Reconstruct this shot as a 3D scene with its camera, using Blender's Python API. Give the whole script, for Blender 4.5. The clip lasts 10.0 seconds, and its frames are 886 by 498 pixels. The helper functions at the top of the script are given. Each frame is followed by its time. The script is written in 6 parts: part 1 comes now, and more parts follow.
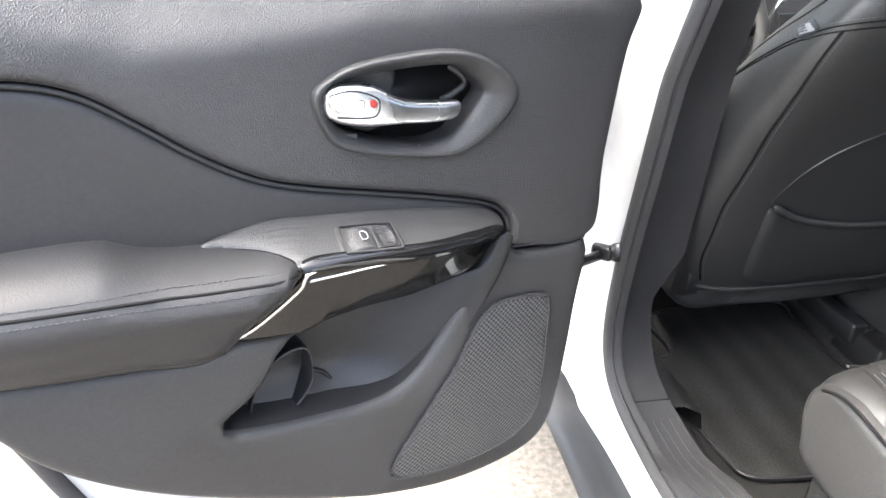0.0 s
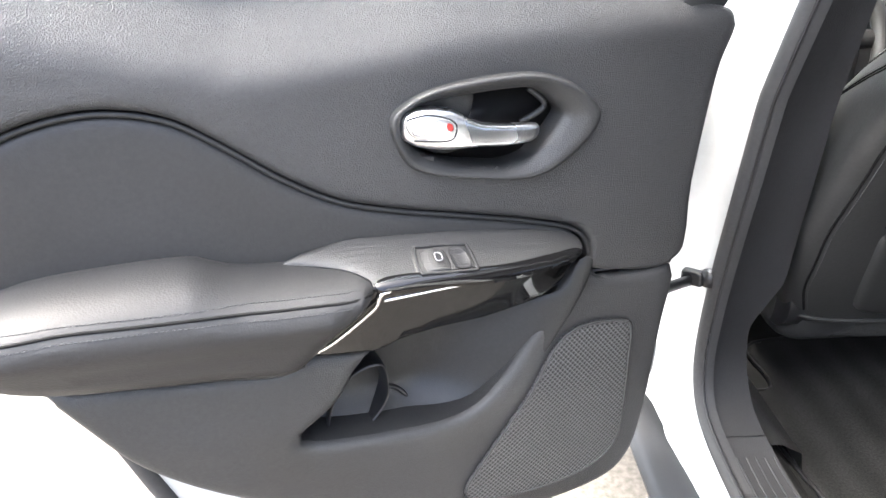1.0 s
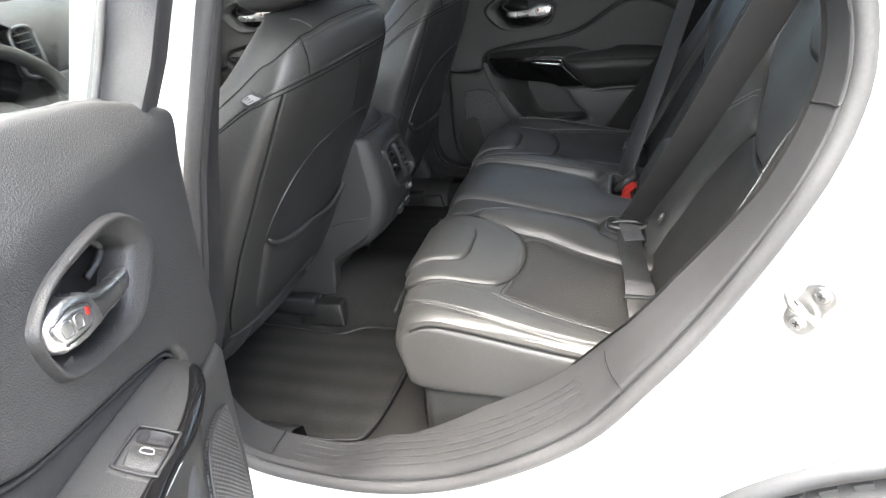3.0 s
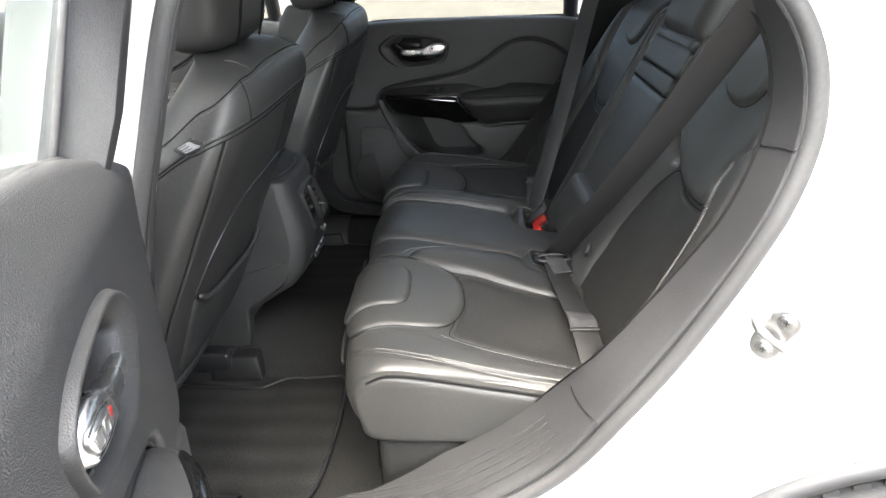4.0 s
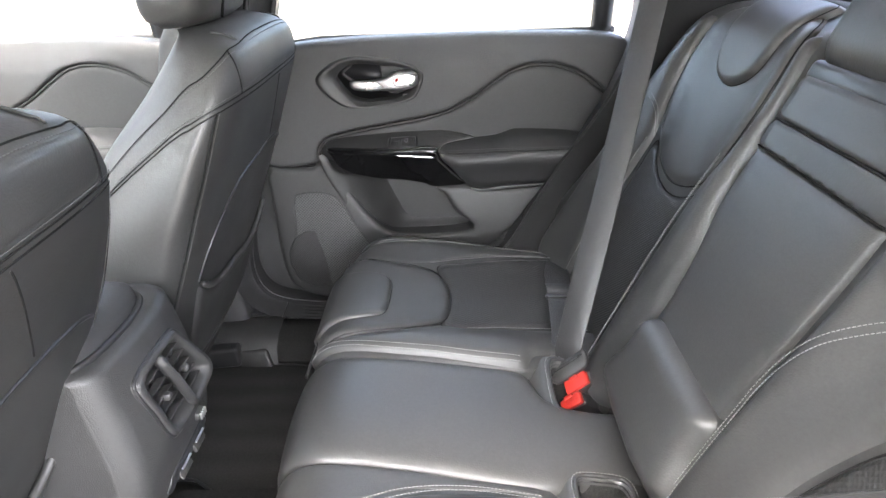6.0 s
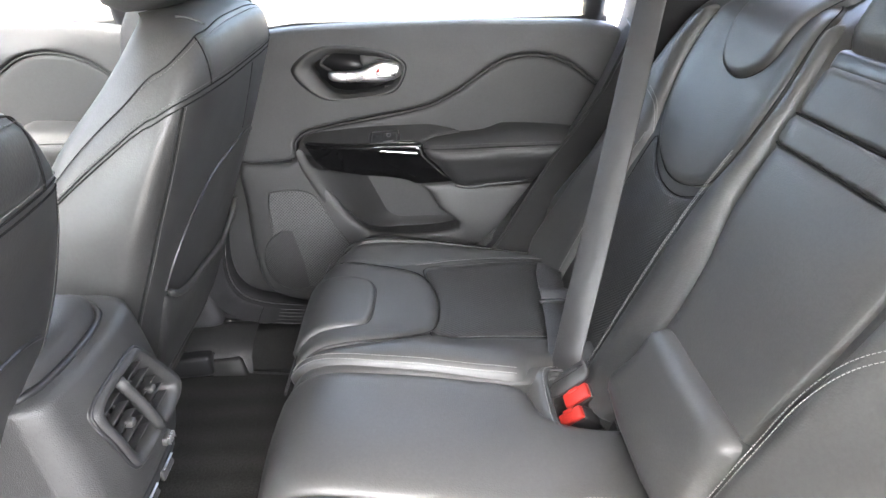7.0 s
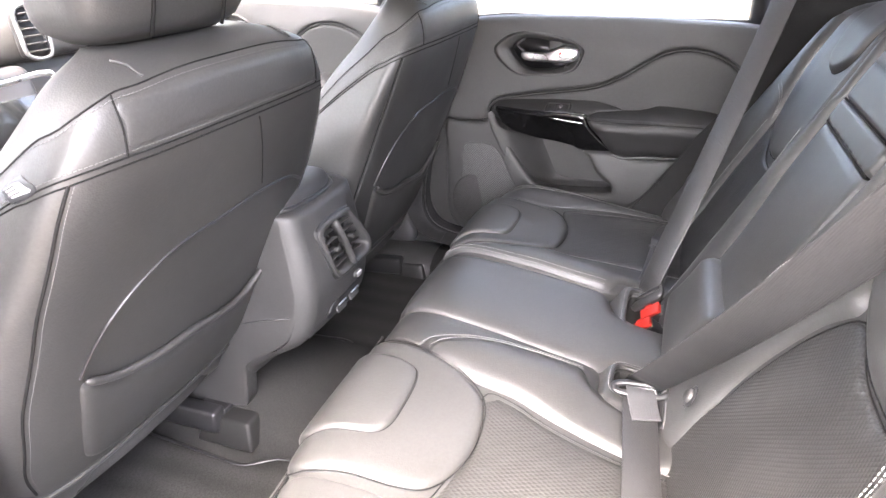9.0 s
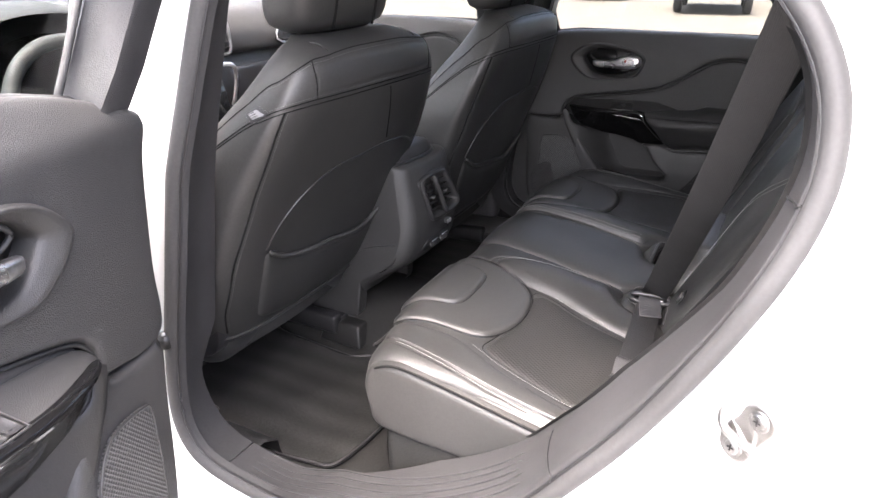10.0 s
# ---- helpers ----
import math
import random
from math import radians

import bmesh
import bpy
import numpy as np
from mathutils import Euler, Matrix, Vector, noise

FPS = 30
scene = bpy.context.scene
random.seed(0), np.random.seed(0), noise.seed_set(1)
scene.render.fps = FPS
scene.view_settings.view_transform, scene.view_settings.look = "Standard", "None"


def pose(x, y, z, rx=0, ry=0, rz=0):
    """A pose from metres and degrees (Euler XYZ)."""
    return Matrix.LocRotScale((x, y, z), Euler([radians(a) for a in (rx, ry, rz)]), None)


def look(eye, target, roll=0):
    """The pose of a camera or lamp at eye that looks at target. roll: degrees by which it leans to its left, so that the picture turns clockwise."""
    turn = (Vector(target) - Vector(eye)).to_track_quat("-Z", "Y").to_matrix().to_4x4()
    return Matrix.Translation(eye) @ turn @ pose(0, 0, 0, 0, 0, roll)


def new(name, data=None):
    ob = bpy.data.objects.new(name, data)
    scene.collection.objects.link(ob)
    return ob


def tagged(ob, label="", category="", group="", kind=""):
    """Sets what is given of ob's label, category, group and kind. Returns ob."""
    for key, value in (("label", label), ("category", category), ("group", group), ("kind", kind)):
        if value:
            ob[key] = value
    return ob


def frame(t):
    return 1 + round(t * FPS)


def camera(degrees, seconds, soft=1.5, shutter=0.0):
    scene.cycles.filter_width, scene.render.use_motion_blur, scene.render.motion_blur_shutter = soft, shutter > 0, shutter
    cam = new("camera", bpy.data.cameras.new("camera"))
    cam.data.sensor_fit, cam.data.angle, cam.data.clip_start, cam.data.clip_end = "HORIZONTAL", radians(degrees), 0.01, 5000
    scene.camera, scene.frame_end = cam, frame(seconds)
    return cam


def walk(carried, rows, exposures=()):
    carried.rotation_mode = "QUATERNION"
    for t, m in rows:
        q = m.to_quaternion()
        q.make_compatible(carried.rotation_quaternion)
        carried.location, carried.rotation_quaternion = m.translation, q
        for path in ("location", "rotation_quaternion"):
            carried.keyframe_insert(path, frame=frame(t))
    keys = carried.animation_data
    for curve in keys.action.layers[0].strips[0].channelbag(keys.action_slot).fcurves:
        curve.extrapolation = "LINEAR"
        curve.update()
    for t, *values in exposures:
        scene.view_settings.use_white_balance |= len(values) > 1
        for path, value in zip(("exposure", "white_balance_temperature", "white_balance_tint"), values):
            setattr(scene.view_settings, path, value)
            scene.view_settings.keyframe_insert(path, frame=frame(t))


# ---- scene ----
cam = camera(67.4, 10.0)
PATH = [
    (0, (-1.216, -0.153, 1.2), (-0.963, 1.607, 0.284), -1.1),
    (0.5, (-1.185, -0.166, 1.206), (-1.143, 1.636, 0.34), -3.5),
    (1, (-1.193, -0.152, 1.207), (-1.226, 1.65, 0.34), -3.8),
    (1.5, (-1.28, -0.038, 1.209), (-0.908, 1.695, 0.283), -6.4),
    (2, (-1.365, 0.068, 1.227), (-0.257, 1.371, 0.191), -7.5),
    (2.5, (-1.464, 0.044, 1.248), (0.064, 0.898, 0.281), -6.0),
    (3, (-1.545, 0.076, 1.29), (0.165, 0.588, 0.388), -5.1),
    (3.2, (-1.571, 0.118, 1.307), (0.197, 0.503, 0.455), -4.3),
    (4.3, (-1.488, 0.242, 1.314), (0.314, 0.312, 0.45), -1.9),
    (4.5, (-1.408, 0.236, 1.307), (0.392, 0.326, 0.441), -2.5),
    (5, (-1.168, 0.166, 1.292), (0.629, 0.351, 0.434), -4.7),
    (5.5, (-0.967, 0.178, 1.284), (0.832, 0.291, 0.418), -3.8),
    (6, (-0.773, 0.243, 1.27), (1.034, 0.277, 0.413), -2.1),
    (7.5, (-0.693, 0.267, 1.252), (1.099, 0.213, 0.366), -1.4),
    (8, (-0.783, 0.217, 1.259), (1.007, 0.328, 0.374), -1.7),
    (8.5, (-0.916, 0.12, 1.263), (0.85, 0.524, 0.416), -1.0),
    (9, (-1.056, 0.07, 1.27), (0.647, 0.667, 0.408), -0.4),
    (9.5, (-1.282, 0.006, 1.278), (0.394, 0.718, 0.451), 0.5),
    (10, (-1.429, -0.114, 1.284), (0.192, 0.736, 0.479), -0.2),
]

EXPOSURES = [(0.0, 3.85, 6150, 6), (1.5, 3.9, 6150, 5), (2.5, 4.2, 6200, 4), (3.0, 4.05, 6300, 4), (4.5, 3.75, 6400, 4), (5.0, 5.15, 6550, 5), (5.5, 5.55, 6550, 6), (6.0, 5.7, 6450, 8), (7.5, 5.95, 6500, 8), (8.5, 5.95, 6600, 12), (9.0, 5.95, 6600, 15), (9.5, 5.5, 6500, 15), (10.0, 4.05, 6400, 14)]
walk(cam, [(t, look(eye, target, roll)) for t, eye, target, roll in PATH], EXPOSURES)

# ---- world and light: a bright overcast day, the car's own roof shades its cabin ----
world = bpy.data.worlds.new("overcast_sky")
scene.world = world
world.use_nodes = True
wn = world.node_tree
sky = wn.nodes.new("ShaderNodeTexSky")
sky.sky_type, sky.sun_disc = "NISHITA", False
sky.sun_elevation, sky.sun_rotation = radians(70), radians(275)
sky.air_density, sky.dust_density, sky.ozone_density = 0.7, 9.5, 1.0
wn.links.new(sky.outputs[0], wn.nodes["Background"].inputs[0])
wn.nodes["Background"].inputs[1].default_value = 0.15

sun = new("sun", bpy.data.lights.new("sun", "SUN"))
sun.data.energy, sun.data.angle, sun.data.color = 0.75, radians(90), (1.0, 0.985, 0.96)
sun.matrix_world = look((-7.8, .7, 5.6), (0, 0, 0))


# ---- materials ----
def material(name, color, rough=0.5, metal=0.0, spread=0.25, scale=6.0, bump=0.0, bump_scale=400.0, kind="noise",
             spec=0.5, coat=0.0, fine=0.12, rough_var=0.1, stretch=None, holes=None, hole_tone=0.06, lean=45):
    """A surface with broad blotches, fine grain and relief, sized in metres."""
    m = bpy.data.materials.new(name)
    m.use_nodes = True
    nt = m.node_tree
    b = nt.nodes["Principled BSDF"]
    tc = nt.nodes.new("ShaderNodeTexCoord")
    src = tc.outputs["Object"]
    if stretch:
        mp = nt.nodes.new("ShaderNodeMapping")
        mp.inputs["Scale"].default_value = stretch
        nt.links.new(src, mp.inputs[0])
        src = mp.outputs[0]

    def tex(sc, detail):
        n = nt.nodes.new("ShaderNodeTexNoise")
        n.inputs["Scale"].default_value, n.inputs["Detail"].default_value = sc, detail
        nt.links.new(src, n.inputs["Vector"])
        return n.outputs["Fac"]

    def ramp(fac, lo, hi):
        n = nt.nodes.new("ShaderNodeMapRange")
        n.inputs["From Min"].default_value, n.inputs["From Max"].default_value = 0.3, 0.7
        n.inputs["To Min"].default_value, n.inputs["To Max"].default_value = lo, hi
        nt.links.new(fac, n.inputs["Value"])
        return n.outputs[0]

    big, small = tex(scale, 4), tex(scale * 38, 3)
    mul = nt.nodes.new("ShaderNodeMath")
    mul.operation = "MULTIPLY"
    nt.links.new(ramp(big, 1 - spread, 1 + spread), mul.inputs[0])
    nt.links.new(ramp(small, 1 - fine, 1 + fine), mul.inputs[1])
    mix = nt.nodes.new("ShaderNodeVectorMath")
    mix.operation = "SCALE"
    mix.inputs[0].default_value = color
    nt.links.new(mul.outputs[0], mix.inputs["Scale"])
    nt.links.new(mix.outputs[0], b.inputs["Base Color"])
    nt.links.new(ramp(big, max(0.02, rough - rough_var), min(1, rough + rough_var)), b.inputs["Roughness"])
    b.inputs["Metallic"].default_value = metal
    b.inputs["Specular IOR Level"].default_value = spec
    b.inputs["Coat Weight"].default_value, b.inputs["Coat Roughness"].default_value = coat, 0.05
    if bump:
        if kind == "noise":
            h = tex(bump_scale, 2)
        elif kind == "weave":
            w = nt.nodes.new("ShaderNodeTexWave")
            w.inputs["Scale"].default_value, w.inputs["Distortion"].default_value = bump_scale, 0.4
            w.bands_direction = "DIAGONAL"
            nt.links.new(src, w.inputs["Vector"])
            h = w.outputs["Fac"]
            rib = nt.nodes.new("ShaderNodeMapRange")
            rib.inputs["To Min"].default_value = 0.82
            nt.links.new(h, rib.inputs["Value"])
            cloth = nt.nodes.new("ShaderNodeVectorMath")
            cloth.operation = "SCALE"
            nt.links.new(mix.outputs[0], cloth.inputs[0])
            nt.links.new(rib.outputs[0], cloth.inputs["Scale"])
            nt.links.new(cloth.outputs[0], b.inputs["Base Color"])
        else:
            v = nt.nodes.new("ShaderNodeTexVoronoi")
            v.feature = "F1"
            v.inputs["Scale"].default_value = bump_scale
            if kind == "dots":
                v.inputs["Randomness"].default_value = 0.0
                turn = nt.nodes.new("ShaderNodeMapping")
                turn.inputs["Rotation"].default_value = (radians(lean), 0, radians(45))
                v.voronoi_dimensions = "2D"
                nt.links.new(src, turn.inputs[0])
                nt.links.new(turn.outputs[0], v.inputs["Vector"])
            else:
                nt.links.new(src, v.inputs["Vector"])
            h = v.outputs["Distance"]
            if holes:
                cut = nt.nodes.new("ShaderNodeMapRange")
                cut.inputs["From Min"].default_value, cut.inputs["From Max"].default_value = holes
                cut.inputs["To Min"].default_value = hole_tone
                nt.links.new(h, cut.inputs["Value"])
                thin = nt.nodes.new("ShaderNodeVectorMath")
                thin.operation = "SCALE"
                nt.links.new(mix.outputs[0], thin.inputs[0])
                nt.links.new(cut.outputs[0], thin.inputs["Scale"])
                nt.links.new(thin.outputs[0], b.inputs["Base Color"])
        bn = nt.nodes.new("ShaderNodeBump")
        bn.inputs["Strength"].default_value, bn.inputs["Distance"].default_value = bump, 0.002
        nt.links.new(h, bn.inputs["Height"])
        nt.links.new(bn.outputs[0], b.inputs["Normal"])
    return m


LEATHER = material("black_leather", (0.0255, 0.0255, 0.025), 0.47, spread=0.14, bump=0.07, bump_scale=420, kind="cell", rough_var=0.06, spec=0.45)
PERF = material("perforated_leather", (0.0155, 0.0152, 0.0146), 0.60, spread=0.15, bump=0.5, bump_scale=210, kind="dots", holes=(0.12, 0.45), hole_tone=0.6, spec=0.38)
GRAINED = material("grained_soft_trim", (0.024, 0.024, 0.0244), 0.47, spread=0.1, bump=0.4, bump_scale=720, kind="cell", rough_var=0.05)
VINYL = material("smooth_vinyl", (0.0185, 0.0185, 0.019), 0.55, spread=0.1, bump=0.10, bump_scale=500, kind="cell", rough_var=0.05, spec=0.35)
PLASTIC = material("dark_grained_plastic", (0.023, 0.023, 0.023), 0.50, spread=0.12, bump=0.2, bump_scale=700, kind="cell", spec=0.42)
# darker than the panel plastic; the map pocket's shade is in this colour
POCKETED = material("dark_plastic_pocket_shade", (0.011, 0.011, 0.011), 0.42, spread=0.15, bump=0.1, bump_scale=600, kind="cell", spec=0.3)
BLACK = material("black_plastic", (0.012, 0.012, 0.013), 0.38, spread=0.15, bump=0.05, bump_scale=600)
GLOSS = material("gloss_black", (0.0045, 0.0045, 0.0048), 0.06, spread=0.1, rough_var=0.02, spec=0.4)
GRILLE = material("speaker_mesh", (0.058, 0.058, 0.058), 0.5, spread=0.1, bump=0.9, bump_scale=205, kind="dots", holes=(0.34, 0.40), lean=90)
SPEAKER = material("dark_speaker_mesh", (0.022, 0.022, 0.022), 0.6, spread=0.1, bump=0.8, bump_scale=270, kind="dots", holes=(0.30, 0.40), lean=90)
CHROME = material("satin_chrome", (0.80, 0.80, 0.81), 0.3, metal=1.0, spread=0.05, rough_var=0.05)
BRIGHT = material("bright_chrome", (0.85, 0.85, 0.86), 0.08, metal=1.0, spread=0.03, rough_var=0.03)
PAINT = material("white_paint", (0.55, 0.562, 0.56), 0.22, spread=0.02, fine=0.02, coat=0.7, scale=2.5, rough_var=0.06)
RUBBER = material("rubber_seal", (0.030, 0.030, 0.031), 0.62, spread=0.15, bump=0.08, bump_scale=300)
TRIM = material("grey_pillar_trim", (0.023, 0.023, 0.024), 0.54, spread=0.12, bump=0.16, bump_scale=600, kind="cell", spec=0.4)
CLAD = material("sill_cladding", (0.016, 0.017, 0.019), 0.62, spread=0.35, scale=14, bump=0.2, bump_scale=500)
FELT = material("grey_felt", (0.040, 0.040, 0.039), 0.95, spread=0.15, scale=12, bump=0.6, bump_scale=500, spec=0.1, fine=0.3)
CARPET = material("carpet", (0.019, 0.019, 0.0185), 0.95, spread=0.2, scale=9, bump=0.9, bump_scale=650, spec=0.1, fine=0.35)
MAT = material("striped_mat_carpet", (0.020, 0.020, 0.0195), 0.95, spread=0.2, scale=8, bump=0.8, bump_scale=800, spec=0.1, fine=0.35)
mt = MAT.node_tree
nap = mt.nodes.new("ShaderNodeTexWave")
nap.inputs["Scale"].default_value, nap.inputs["Distortion"].default_value, nap.inputs["Detail Scale"].default_value = 4.6, 1.5, 1.2
nap_range = mt.nodes.new("ShaderNodeMapRange")
nap_range.inputs["To Min"].default_value, nap_range.inputs["To Max"].default_value = 0.84, 1.2
nap_mix = mt.nodes.new("ShaderNodeVectorMath")
nap_mix.operation = "SCALE"
mb = mt.nodes["Principled BSDF"]
mt.links.new([n for n in mt.nodes if n.type == "TEX_COORD"][0].outputs["Object"], nap.inputs["Vector"])
mt.links.new(nap.outputs["Fac"], nap_range.inputs["Value"])
mt.links.new(mb.inputs["Base Color"].links[0].from_socket, nap_mix.inputs[0])
mt.links.new(nap_range.outputs[0], nap_mix.inputs["Scale"])
mt.links.new(nap_mix.outputs[0], mb.inputs["Base Color"])
WEB = material("belt_webbing", (0.016, 0.0157, 0.016), 0.5, spread=0.08, bump=0.25, bump_scale=230, kind="weave")
RED = material("red_plastic", (0.26, 0.013, 0.009), 0.5, spread=0.05)
LABEL = material("tag_cloth", (0.20, 0.20, 0.21), 0.7, spread=0.1)
KEEPER = material("pale_webbing", (0.034, 0.034, 0.036), 0.6, spread=0.08, bump=0.35, bump_scale=260, kind="weave")
INK = material("dark_print", (0.05, 0.05, 0.05), 0.6)
LINING_SHADE = material("black_lining_shade", (0.009, 0.009, 0.009), 0.8, spread=0.15, bump=0.1, bump_scale=500, spec=0.15)
# near-black for seams and piping; also paints the shade of upholstery creases
SEAM = material("seam_cord_and_shade", (0.006, 0.006, 0.006), 0.85, spread=0.2, spec=0.15)
DARKTHREAD = material("dark_thread", (0.075, 0.075, 0.075), 0.75, spread=0.1)
THREAD = material("grey_thread", (0.19, 0.19, 0.185), 0.7, spread=0.1)
STEEL = material("zinc_steel", (0.26, 0.26, 0.26), 0.42, metal=1.0, spread=0.25, scale=40)
TYRE = material("tyre_rubber", (0.022, 0.022, 0.023), 0.75, spread=0.3, scale=20, bump=0.3, bump_scale=300)
GROUND = material("worn_concrete", (0.10, 0.092, 0.081), 0.9, spread=0.16, scale=1.7, bump=0.5, bump_scale=130, fine=0.3, spec=0.2)
LINING = material("grey_headliner", (0.66, 0.65, 0.62), 0.9, spread=0.05, bump=0.2, bump_scale=500, spec=0.1)
SCREEN = material("dark_screen", (0.01, 0.011, 0.012), 0.08, spread=0.1)
DARKPAINT = material("dark_car_paint", (0.03, 0.035, 0.045), 0.2, coat=0.8, spread=0.1)
SILVERPAINT = material("silver_car_paint", (0.35, 0.36, 0.37), 0.25, coat=0.8, spread=0.05)

GLASS = bpy.data.materials.new("window_glass")
GLASS.use_nodes = True
gb = GLASS.node_tree.nodes["Principled BSDF"]
gb.inputs["Base Color"].default_value = (0.80, 0.86, 0.84, 1)
gb.inputs["Roughness"].default_value, gb.inputs["IOR"].default_value = 0.0, 1.45
gb.inputs["Transmission Weight"].default_value = 1.0

# far-side panes only: base colour darkened to dim the bright view outside
TINTED = GLASS.copy()
TINTED.name = "tinted_glass"
TINTED.node_tree.nodes["Principled BSDF"].inputs["Base Color"].default_value = (0.50, 0.52, 0.48, 1)

from mathutils.bvhtree import BVHTree
from mathutils.geometry import delaunay_2d_cdt


# ---- building helpers ----
def empty(name, m=None, **tags):
    ob = new(name)
    ob.empty_display_size = 0.05
    if m is not None:
        ob.matrix_world = m
    return tagged(ob, **tags)


def mesh_of(name, verts, faces, mat, smooth=True):
    me = bpy.data.meshes.new(name)
    me.from_pydata([tuple(v) for v in verts], [], faces)
    me.validate()
    bm = bmesh.new()
    bm.from_mesh(me)
    bmesh.ops.remove_doubles(bm, verts=bm.verts, dist=1e-6)
    bmesh.ops.recalc_face_normals(bm, faces=bm.faces)
    for f in bm.faces:
        f.smooth = smooth
    bm.to_mesh(me)
    bm.free()
    me.materials.append(mat)
    return me


def part(name, data, parent=None, label="", sharp=None):
    """Links mesh data as one object under a thing or part."""
    ob = new(name, data)
    if parent is not None:
        ob.parent = parent
    if sharp is not None:
        data.set_sharp_from_angle(angle=radians(sharp))
    return tagged(ob, label=label)


def spline(pts, n=6, closed=False):
    """A smooth line through points of any dimension."""
    p = [np.array(q, float) for q in pts]
    m = len(p)
    out = []
    for i in range(m if closed else m - 1):
        a, b, c, d = (p[(i + k) % m] if closed else p[min(max(i + k, 0), m - 1)] for k in (-1, 0, 1, 2))
        for j in range(n):
            t = j / n
            out.append(0.5 * (2 * b + (c - a) * t + (2 * a - 5 * b + 4 * c - d) * t * t + (3 * b - a - 3 * c + d) * t ** 3))
    if not closed:
        out.append(p[-1])
    return out


def resample(line, step, closed=False):
    p = np.array(line, float)
    if closed:
        p = np.vstack([p, p[:1]])
    d = np.r_[0, np.cumsum(np.linalg.norm(np.diff(p, axis=0), axis=1))]
    n = max(3, int(round(d[-1] / step)))
    s = np.linspace(0, d[-1], n + 1)[: n if closed else n + 1]
    return np.stack([np.interp(s, d, p[:, k]) for k in range(p.shape[1])], 1)


def edge_distance(q, loop):
    a, b = loop, np.roll(loop, -1, 0)
    ab = b - a
    out = np.full(len(q), 1e9)
    for i in range(len(a)):
        t = np.clip(((q - a[i]) @ ab[i]) / max(ab[i] @ ab[i], 1e-12), 0, 1)
        out = np.minimum(out, np.linalg.norm(q - a[i] - t[:, None] * ab[i], axis=1))
    return out


def inside(q, loop):
    x, y = q[:, 0], q[:, 1]
    hit = np.zeros(len(q), bool)
    j = len(loop) - 1
    for i in range(len(loop)):
        (xi, yi), (xj, yj) = loop[i], loop[j]
        if yi != yj:
            hit ^= ((yi > y) != (yj > y)) & (x < (xj - xi) * (y - yi) / (yj - yi) + xi)
        j = i
    return hit


def pad_mesh(name, outline, mapf, mat, h=0.012, r=0.02, depth=0.02, res=0.025, crown=0.0, smooth_n=5, round_it=True):
    """A padded or rounded panel: an outline in two dimensions, rolled at its edge over r, h high, wrapped by mapf(a, b, height)."""
    loop = np.array(spline(outline, smooth_n, True)) if round_it else np.array(outline, float)
    loop = resample(loop, min(res * 0.7, 0.02), True)
    lo, hi = loop.min(0), loop.max(0)
    gx, gy = np.arange(lo[0] + res / 2, hi[0], res), np.arange(lo[1] + res / 2, hi[1], res)
    q = np.array([(x, y) for x in gx for y in gy]) if len(gx) and len(gy) else np.zeros((0, 2))
    if len(q):
        q = q[inside(q, loop)]
    if len(q):
        q = q[edge_distance(q, loop) > r * 1.12]
    tan = np.roll(loop, -1, 0) - np.roll(loop, 1, 0)
    nrm = np.stack([-tan[:, 1], tan[:, 0]], 1) / (np.linalg.norm(tan, axis=1)[:, None] + 1e-9)
    area = 0.5 * np.sum(loop[:, 0] * np.roll(loop[:, 1], -1) - np.roll(loop[:, 0], -1) * loop[:, 1])
    nrm *= 1 if area > 0 else -1
    rings = []
    for k in (0.1, 0.3, 0.6, 1.0):
        ring = loop + nrm * r * k
        ring = ring[inside(ring, loop)]
        if len(ring):
            ring = ring[edge_distance(ring, loop) > r * k * 0.93]
        rings.append(ring)
    extra = np.vstack([q] + [a for a in rings if len(a)]) if len(q) or any(len(a) for a in rings) else np.zeros((0, 2))
    nb = len(loop)
    pts = [Vector((float(a), float(b))) for a, b in np.vstack([loop, extra])]
    vs, _, fs, *_ = delaunay_2d_cdt(pts, [], [list(range(nb))], 1, 1e-7)
    va = np.array([(v.x, v.y) for v in vs])
    d = edge_distance(va, loop)
    e = np.clip(d / r, 0, 1)
    far = max(d.max(), 1e-6)
    hh = h * np.sqrt(np.clip(1 - (1 - e) ** 2, 0, 1)) + crown * (1 - (1 - d / far) ** 2)
    verts = [mapf(a, b, c) for (a, b), c in zip(va, hh)]
    faces = [tuple(f) for f in fs]
    if depth:
        base = len(verts)
        verts += [mapf(a, b, 0.0) for a, b in loop] + [mapf(a, b, -depth) for a, b in loop]
        faces += [(base + i, base + (i + 1) % nb, base + nb + (i + 1) % nb, base + nb + i) for i in range(nb)]
    return mesh_of(name, verts, faces, mat)


